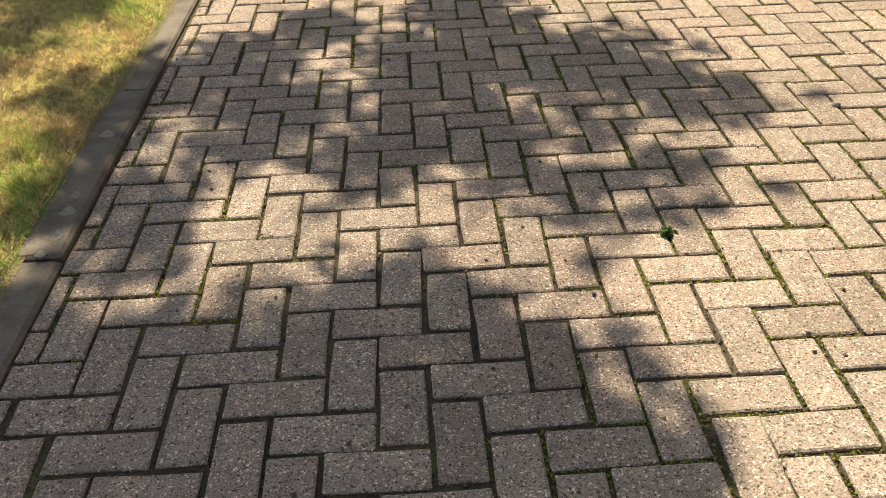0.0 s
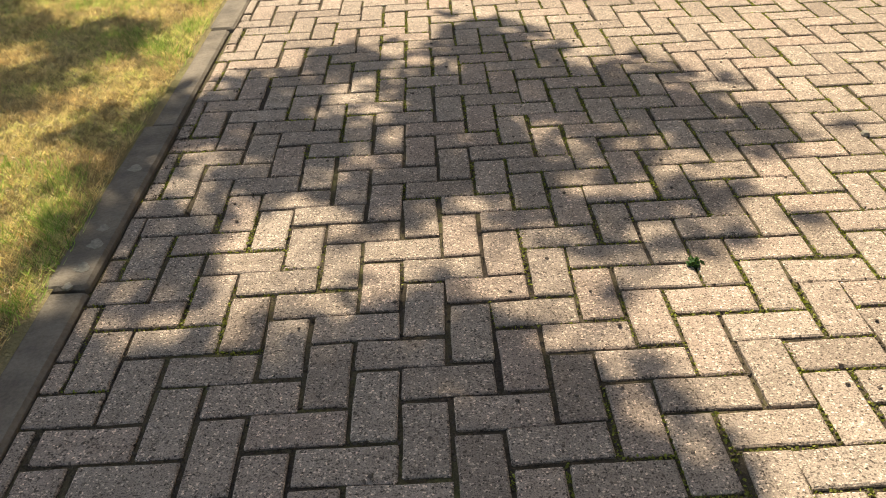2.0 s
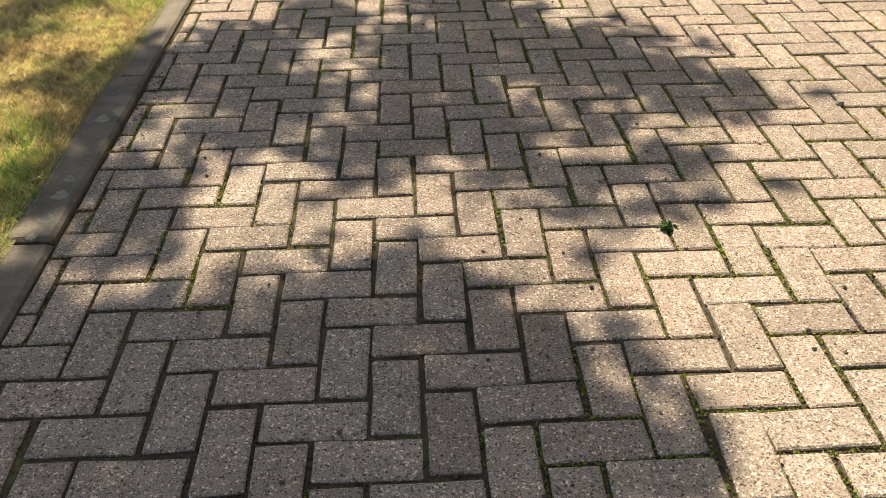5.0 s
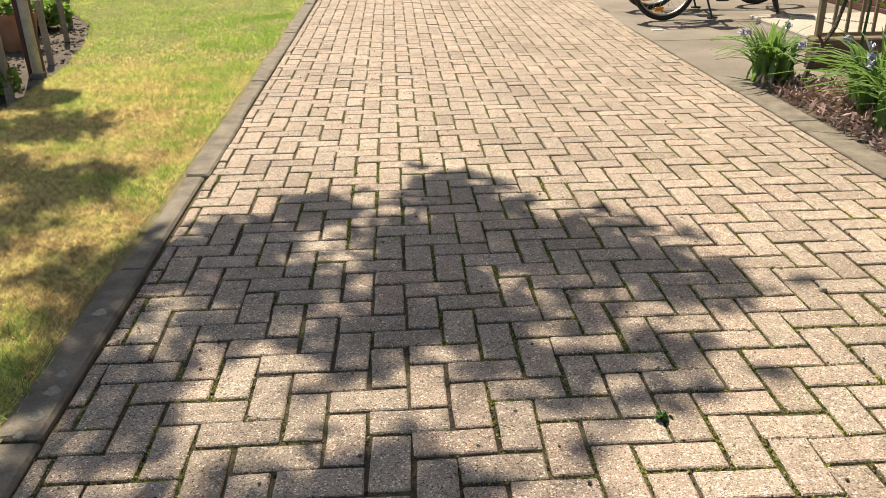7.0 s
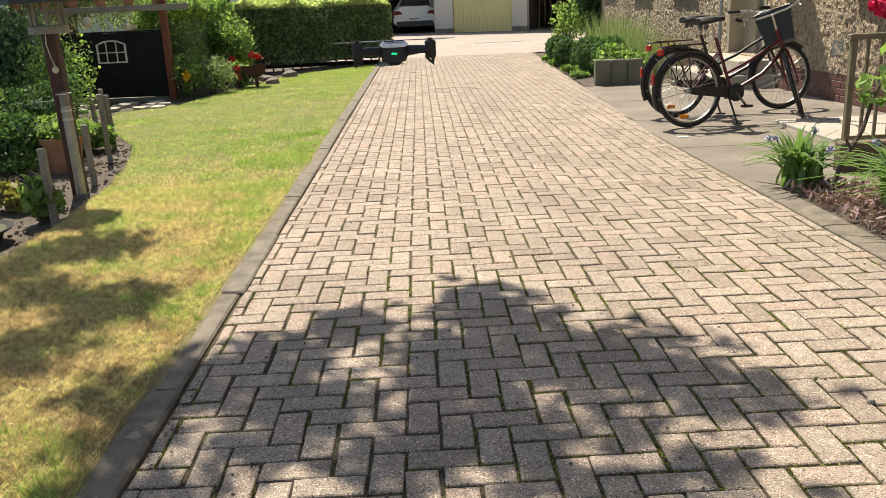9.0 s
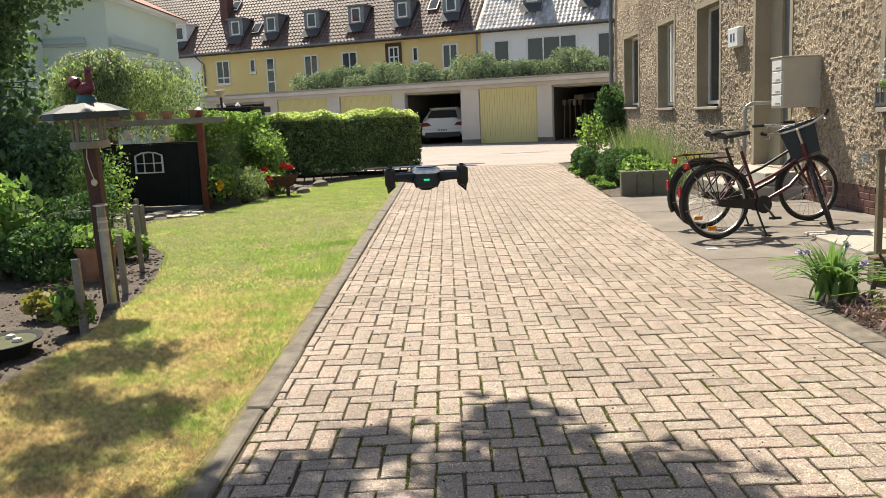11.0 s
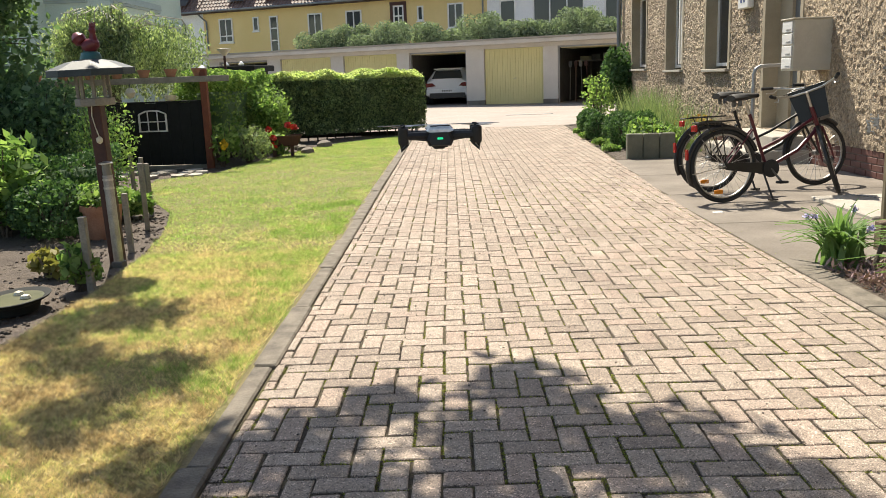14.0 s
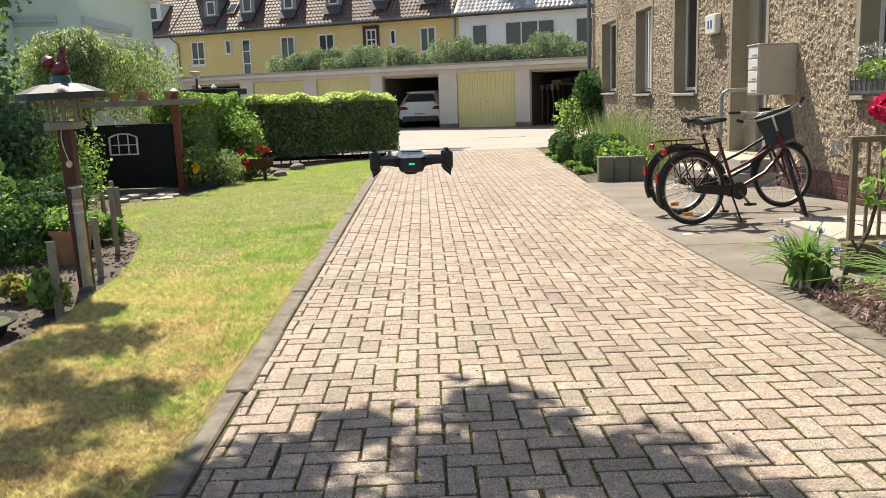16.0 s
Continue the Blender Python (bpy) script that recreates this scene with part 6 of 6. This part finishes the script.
def bicycle(label, rear, front, paint, steer, basket, lean):
    """A city bike: local x runs from the rear axle to the front one."""
    rear, front = Vector((*rear, 0)), Vector((*front, 0))
    L = (front - rear).length
    ang = math.degrees(math.atan2(front.y - rear.y, front.x - rear.x))
    b = thing("bicycle", label, "bicycle", "parked bicycles", m=pose(rear.x, rear.y, -0.002, 0, 0, ang) @ pose(0, 0, 0, lean, 0, 0))
    bb_, seat, head_t, head_b = Vector((0.46, 0, 0.30)), Vector((0.28, 0, 0.82)), Vector((L - 0.24, 0, 0.86)), Vector((L - 0.165, 0, 0.66))
    ax_r, ax_f = Vector((0, 0, WR)), Vector((L, 0, WR))
    fr = Geo().tube([bb_, seat], 0.016, 10).tube([head_b, head_b.lerp(bb_, 0.4) - Vector((0, 0, 0.06)), bb_], 0.019, 10).tube([head_t.lerp(head_b, 0.5), head_t.lerp(seat, 0.45) - Vector((-0.02, 0, 0.25)), bb_.lerp(seat, 0.35)], 0.015, 10).tube([head_t, head_b], 0.021, 10)
    for s in (-1, 1):
        fr.tube([bb_ + Vector((0, 0.02 * s, 0)), ax_r + Vector((0, 0.055 * s, 0))], 0.010, 8).tube([seat - Vector((-0.03, -0.015 * s, 0.14)), ax_r + Vector((0, 0.055 * s, 0))], 0.008, 8)
    part("frame", fr, paint, b, smooth=True)
    bike_wheel(b, pose(0, 0, WR), True)
    part("rear_fender", Geo().tube(circle((0, 0, WR), WR + 0.022, 18, 20, 205), 0.022, 6), BLKP, b, smooth=True)
    part("mudguard_stay", Geo().tube([(0, -0.05, WR), (-0.24, -0.04, WR + 0.26)], 0.004, 5).tube([(0, -0.05, WR), (-0.345, -0.04, WR - 0.06)], 0.004, 5), STEEL, b)
    part("rear_rack", Geo().tube([(-0.28, -0.06, 0.76), (0.16, -0.06, 0.77)], 0.007, 6).tube([(-0.28, 0.06, 0.76), (0.16, 0.06, 0.77)], 0.007, 6).tube([(-0.28, -0.06, 0.76), (-0.28, 0.06, 0.76)], 0.007, 6).tube([(-0.05, -0.06, 0.765), (0.0, -0.06, WR)], 0.006, 6).tube([(-0.05, 0.06, 0.765), (0.0, 0.06, WR)], 0.006, 6).tube([(-0.2, -0.06, 0.76), (0.0, -0.06, WR)], 0.006, 6).box(-0.2, -0.02, 0.765, 0.14, 0.02, 0.775), BLKP, b)
    part("tail_light", Geo().box(-0.31, -0.04, 0.68, -0.28, 0.04, 0.74, b=0.006), REDL, b, "red tail light")
    part("fender_reflector", Geo().box(-0.385, -0.02, 0.42, -0.365, 0.02, 0.52, b=0.004), REDL, b)
    part("seat_post", Geo().tube([seat, seat + Vector((-0.045, 0, 0.12))], 0.013, 8), STEEL, b)
    sa = Geo()
    secs = [(-0.17, 0.085, 0.035), (-0.12, 0.105, 0.045), (-0.02, 0.085, 0.04), (0.05, 0.035, 0.03), (0.12, 0.022, 0.025)]
    for (x, w, h) in secs:
        sa.v += [(x, w * math.cos(a), h * math.sin(a) * (1 if math.sin(a) > 0 else 0.7)) for a in [i * math.pi / 5 for i in range(10)]]
    for k in range(4):
        sa.f += [(k * 10 + i, k * 10 + (i + 1) % 10, k * 10 + 10 + (i + 1) % 10, k * 10 + 10 + i) for i in range(10)]
    sa.f += [tuple(range(9, -1, -1)), tuple(range(40, 50))]
    part("saddle", sa, RUB, b, "black padded saddle", smooth=True, m=pose(seat.x - 0.03, 0, seat.z + 0.16, 0, -4, 0))
    for sy in (0.05, -0.05):
        part("saddle_spring", Geo().lathe([(0.018, 0), (0.022, 0.03), (0.018, 0.06)], 8, pose(seat.x - 0.13, sy, seat.z + 0.075)), DARK_METAL, b)
    part("chain_guard", Geo().prism([(0.0, WR - 0.035), (0.44, 0.245), (0.53, 0.27), (0.54, 0.33), (0.48, 0.36), (0.0, WR + 0.03)], -0.012, 0.012, pose(0, -0.055, 0, 90, 0, 0)), BLKP, b)
    part("chainring", Geo().lathe([(0.03, -0.003), (0.085, -0.003), (0.085, 0.003), (0.03, 0.003)], 20, pose(bb_.x, -0.075, bb_.z, 90, 0, 0)), RUB, b)
    for s, dx, dz in ((-1, 0.10, -0.135), (1, -0.10, 0.135)):
        cr = part("crank", Geo().tube([(bb_.x, 0.07 * s, bb_.z), (bb_.x + dx, 0.095 * s, bb_.z + dz)], 0.011, 6), DARK_METAL, b)
        part("pedal", Geo().box(bb_.x + dx - 0.045, 0.1 * s - 0.04, bb_.z + dz - 0.012, bb_.x + dx + 0.045, 0.1 * s + 0.04, bb_.z + dz + 0.012, b=0.004), RUB, cr)
    part("kickstand", Geo().tube([(bb_.x - 0.06, -0.03, 0.28), (bb_.x - 0.02, -0.13, 0.012)], 0.010, 6).box(bb_.x - 0.06, -0.16, 0.0, bb_.x + 0.02, -0.11, 0.015), BLKP, b)
    # steered part: fork, wheel, bars
    axis = (head_t - head_b).normalized()
    turn = Matrix.Translation(head_b) @ Matrix.Rotation(radians(steer), 4, axis) @ Matrix.Translation(-head_b)
    fk = Geo()
    for s in (-1, 1):
        fk.tube([head_b + Vector((0, 0.035 * s, 0)), head_b.lerp(ax_f, 0.6) + Vector((-0.01, 0.05 * s, 0)), ax_f + Vector((0, 0.052 * s, 0))], [0.013, 0.012, 0.008], 8)
    fk.tube([head_b + Vector((0, -0.035, 0)), head_b + Vector((0, 0.035, 0))], 0.015, 8)
    part("fork", fk, paint if basket else BLKP, b, smooth=True, m=turn)
    bike_wheel(b, turn @ pose(L, 0, WR), False)
    part("front_fender", Geo().tube(circle((L, 0, WR), WR + 0.02, 14, 50, 190), 0.022, 6), BLKP, b, smooth=True, m=turn)
    st = head_t + axis * 0.14
    part("stem", Geo().tube([head_t, st, st + Vector((0.06, 0, 0.02))], 0.013, 8), STEEL, b, smooth=True, m=turn)
    hb = st + Vector((0.06, 0, 0.02))
    part("handlebar", Geo().tube([hb + Vector((-0.20, -0.30, 0.03)), hb + Vector((-0.08, -0.27, 0.03)), hb + Vector((0.02, -0.14, 0.01)), hb, hb + Vector((0.02, 0.14, 0.01)), hb + Vector((-0.08, 0.27, 0.03)), hb + Vector((-0.20, 0.30, 0.03))], 0.011, 8), STEEL, b, smooth=True, m=turn)
    for s in (-1, 1):
        part("grip", Geo().tube([hb + Vector((-0.22, 0.303 * s, 0.03)), hb + Vector((-0.10, 0.278 * s, 0.03))], 0.017, 8), RUB, b, "black rubber grip", m=turn)
        part("brake_lever", Geo().tube([hb + Vector((-0.06, 0.25 * s, 0.02)), hb + Vector((-0.1, 0.26 * s, -0.02)), hb + Vector((-0.17, 0.29 * s, -0.025))], 0.006, 6), STEEL, b, m=turn)
    part("cables", Geo().tube([hb + Vector((-0.06, 0.2, 0.03)), hb + Vector((0.1, 0.1, 0.06)), head_b + Vector((0.08, 0.02, 0.05))], 0.004, 5).tube([hb + Vector((-0.06, -0.2, 0.03)), hb + Vector((0.12, -0.1, 0.05)), head_b + Vector((0.05, -0.02, 0.0))], 0.004, 5), RUB, b, m=turn)
    part("headlight", Geo().lathe([(0.02, -0.03), (0.032, 0), (0.032, 0.03), (0.025, 0.035)], 12, pose(head_b.x + 0.07, 0, head_b.z + 0.1, 0, 90, 0)), DARK_METAL, b, smooth=True, m=turn)
    if basket:
        k0 = head_t + Vector((0.07, 0, -0.11))
        bk = part("basket", Geo().add([(0, -0.13, 0), (0.22, -0.13, 0), (0.22, 0.13, 0), (0, 0.13, 0), (-0.03, -0.17, 0.31), (0.28, -0.17, 0.31), (0.28, 0.17, 0.31), (-0.03, 0.17, 0.31)], [(3, 2, 1, 0), (0, 1, 5, 4), (1, 2, 6, 5), (2, 3, 7, 6), (3, 0, 4, 7)], pose(*k0)), BLKP, b, "black mesh basket", m=turn)
        part("basket_rim", Geo().tube([k0 + Vector(v) for v in ((-0.03, -0.17, 0.31), (0.28, -0.17, 0.31), (0.28, 0.17, 0.31), (-0.03, 0.17, 0.31))], 0.008, 6, closed=True), BLKP, bk)
    return b


bicycle("dark red step-through city bicycle with black basket, front wheel turned", (2.87, 8.68), (4.02, 8.95), REDP, 54, True, -4)
bicycle("black city bicycle with rear rack parked behind the red one", (2.97, 9.45), (4.16, 9.66), BLKP, 0, False, -4)

# ---- weeds and moss in the joints ----
wd = thing("weed", "small green weed growing in a paver joint", "weed", m=pose(0.952, 2.40, -0.01))
part("leaves", leaf_mesh("leaves", blob_points(RNG, 40, (0, 0, 0.016), (0.02, 0.02, 0.012), 0.2), 0.012, RNG), LEAF_BOX, wd)
part("stem", Geo().tube([(0, 0, 0), (0.005, 0, 0.025)], 0.002, 5), LEAF_BRIGHT, wd)

# ---- pavers ----
MOD, PX, PY = 0.102, 0.852, 2.303
JW = 0.0054


def paver_geo(gg, x0, x1, y0, y1, dz, tx, ty):
    """One worn concrete paver: clipped corners, uneven edges, rounded arris."""
    cx, cy, b, q = (x0 + x1) / 2, (y0 + y1) / 2, 0.0042, 0.003

    def z(x, y, d):
        return dz - d + (x - cx) * tx + (y - cy) * ty

    def ring(i):
        p = [(x0 + i + q, y0 + i), (x1 - i - q, y0 + i), (x1 - i, y0 + i + q), (x1 - i, y1 - i - q), (x1 - i - q, y1 - i), (x0 + i + q, y1 - i), (x0 + i, y1 - i - q), (x0 + i, y0 + i + q)]
        if x1 - x0 > y1 - y0:
            return p[:1] + [(cx, y0 + i)] + p[1:5] + [(cx, y1 - i)] + p[5:]
        return p[:3] + [(x1 - i, cy)] + p[3:7] + [(x0 + i, cy)] + p[7:]
    o = len(gg.v)
    wob = [rp.gauss(0, 0.0011) for _ in range(20)]
    for i, d in ((0.0, 0.03), (0.0, b * 0.75), (b, 0.0)):
        for k, (x, y) in enumerate(ring(i)):
            gg.v.append((x + wob[2 * k], y + wob[2 * k + 1], z(x, y, d)))
    for k in range(2):
        gg.f += [(o + k * 10 + i, o + k * 10 + (i + 1) % 10, o + k * 10 + 10 + (i + 1) % 10, o + k * 10 + 10 + i) for i in range(10)]
    gg.f.append(tuple(range(o + 20, o + 30)))


def course_shift(ci):
    """The courses run slightly askew, dropping towards the kerb."""
    return MOD * (max(-0.36, 0.14 + 0.053 * (ci + 1)) if ci < -1 else max(0.04, 0.14 - 0.02 * (ci + 1)))


rp = random.Random(11)
variants = {}
far_pavers = Geo()
moss_pts, dirt_pts = [], []
near_count = 0
ci0, ci1 = int((KX1 - PX) / MOD) - 3, int((4 - PX) / MOD)
cj0, cj1 = int((Y0 - PY) / MOD), int((Y1 - PY) / MOD)
for cj in range(cj0, cj1):
    for ci in range(ci0, ci1):
        k = (ci + cj) % 4
        if k not in (3, 1):
            continue
        w, h = (2, 1) if k == 3 else (1, 2)
        x0, y0 = PX + ci * MOD, PY + cj * MOD + course_shift(ci + (w - 1) * 0.5)
        jx, jy = rp.gauss(0, 0.0014), rp.gauss(0, 0.0014)
        x1, y1 = x0 + w * MOD, y0 + h * MOD
        a, b = max(x0 + JW + jx, KX1 + 0.010), min(x1 - JW + jx, right_edge(y0))
        c, d = y0 + JW + jy, min(y1 - JW + jy, Y1)
        if b - a < 0.016 or d - c < 0.03:
            continue
        dz, tx, ty = rp.gauss(0, 0.0012), rp.gauss(0, 0.006), rp.gauss(0, 0.006)
        whole = b - a > w * MOD - 2 * JW - 0.001
        if 1.5 < y0 < 3.75 and 0.0 < x0 + 0.55 and near_count < 300 and whole:
            near_count += 1
            key = (w, rp.randrange(5))
            if key not in variants:
                gg = Geo()
                paver_geo(gg, JW, w * MOD - JW, JW, h * MOD - JW, 0, rp.gauss(0, 0.006), rp.gauss(0, 0.006))
                variants[key] = gg.mesh("brick")
            part("brick", variants[key], PAVER, driveway, m=pose(x0 + jx, y0 + jy, dz, 0, 0, rp.gauss(0, 0.7)))
        else:
            paver_geo(far_pavers, a, b, c, d, dz, tx, ty)
        # moss, thickest on the open side, and loose dirt filling the joints
        mz = noise.noise((x0 * 0.9, y0 * 0.9, 4.0)) + 0.45 * (x0 > 0.35) + 0.25 * (x0 > 1.4) - 0.1
        if y0 < 11:
            mossy = rp.random() < 0.36 + mz
            dense = (190 if y0 < 4.5 else 70) * rp.uniform(0.3, 1.2)
            for pts_, many in ((moss_pts, int(dense) if mossy else 0), (dirt_pts, 26 if y0 < 4.5 else 0)):
                for _ in range(many):
                    if rp.random() < h / 3:
                        pts_.append((x0 + rp.gauss(0, 0.0052), rp.uniform(y0, y1), rp.uniform(-0.008, -0.002)))
                    else:
                        pts_.append((rp.uniform(x0, x1), y0 + rp.gauss(0, 0.0052), rp.uniform(-0.008, -0.002)))
tagged(part("brick_field", far_pavers, PAVER_FAR, driveway), kind="stuff")
tagged(part("joint_moss", leaf_mesh("joint_moss", np.array(moss_pts), 0.0058, RNG, long=1.3), MOSS, driveway), kind="stuff")
tagged(part("joint_dirt", leaf_mesh("joint_dirt", np.array(dirt_pts), 0.007, RNG, long=1.3), SOIL, driveway), kind="stuff")
crumbs = Geo()
for k in range(520):
    x, y, r = rp.uniform(-0.45, 2.4), 1.4 + 7 * rp.random() ** 1.4, rp.uniform(0.0015, 0.0065)
    crumbs.lathe([(r * 0.4, -0.001), (r, r * 0.4), (r * 0.5, r * 0.8)], 5, pose(x, y, 0.001, 0, 0, k * 40))
for k in range(420):
    x, y, r = KX1 + 0.012 + abs(rp.gauss(0, 0.04)), rp.choice((rp.uniform(2.0, 12.0), rp.gauss(4.3, 0.12), rp.gauss(3.2, 0.2))), rp.uniform(0.001, 0.0032)
    crumbs.lathe([(r * 0.4, -0.003), (r, r * 0.4), (r * 0.5, r * 0.8)], 5, pose(x, y, 0.001, 0, 0, k * 40))
tagged(part("crumbs", crumbs, SOIL), "dark crumbs of soil scattered on the pavers", "crumbs", kind="stuff")
tagged(part("pebble", Geo().lathe([(0.004, 0), (0.014, 0.004), (0.010, 0.012), (0.002, 0.014)], 8, pose(1.66, 3.04, 0.001)), LICHEN, smooth=True), "small pale pebble on the pavers", "pebble")
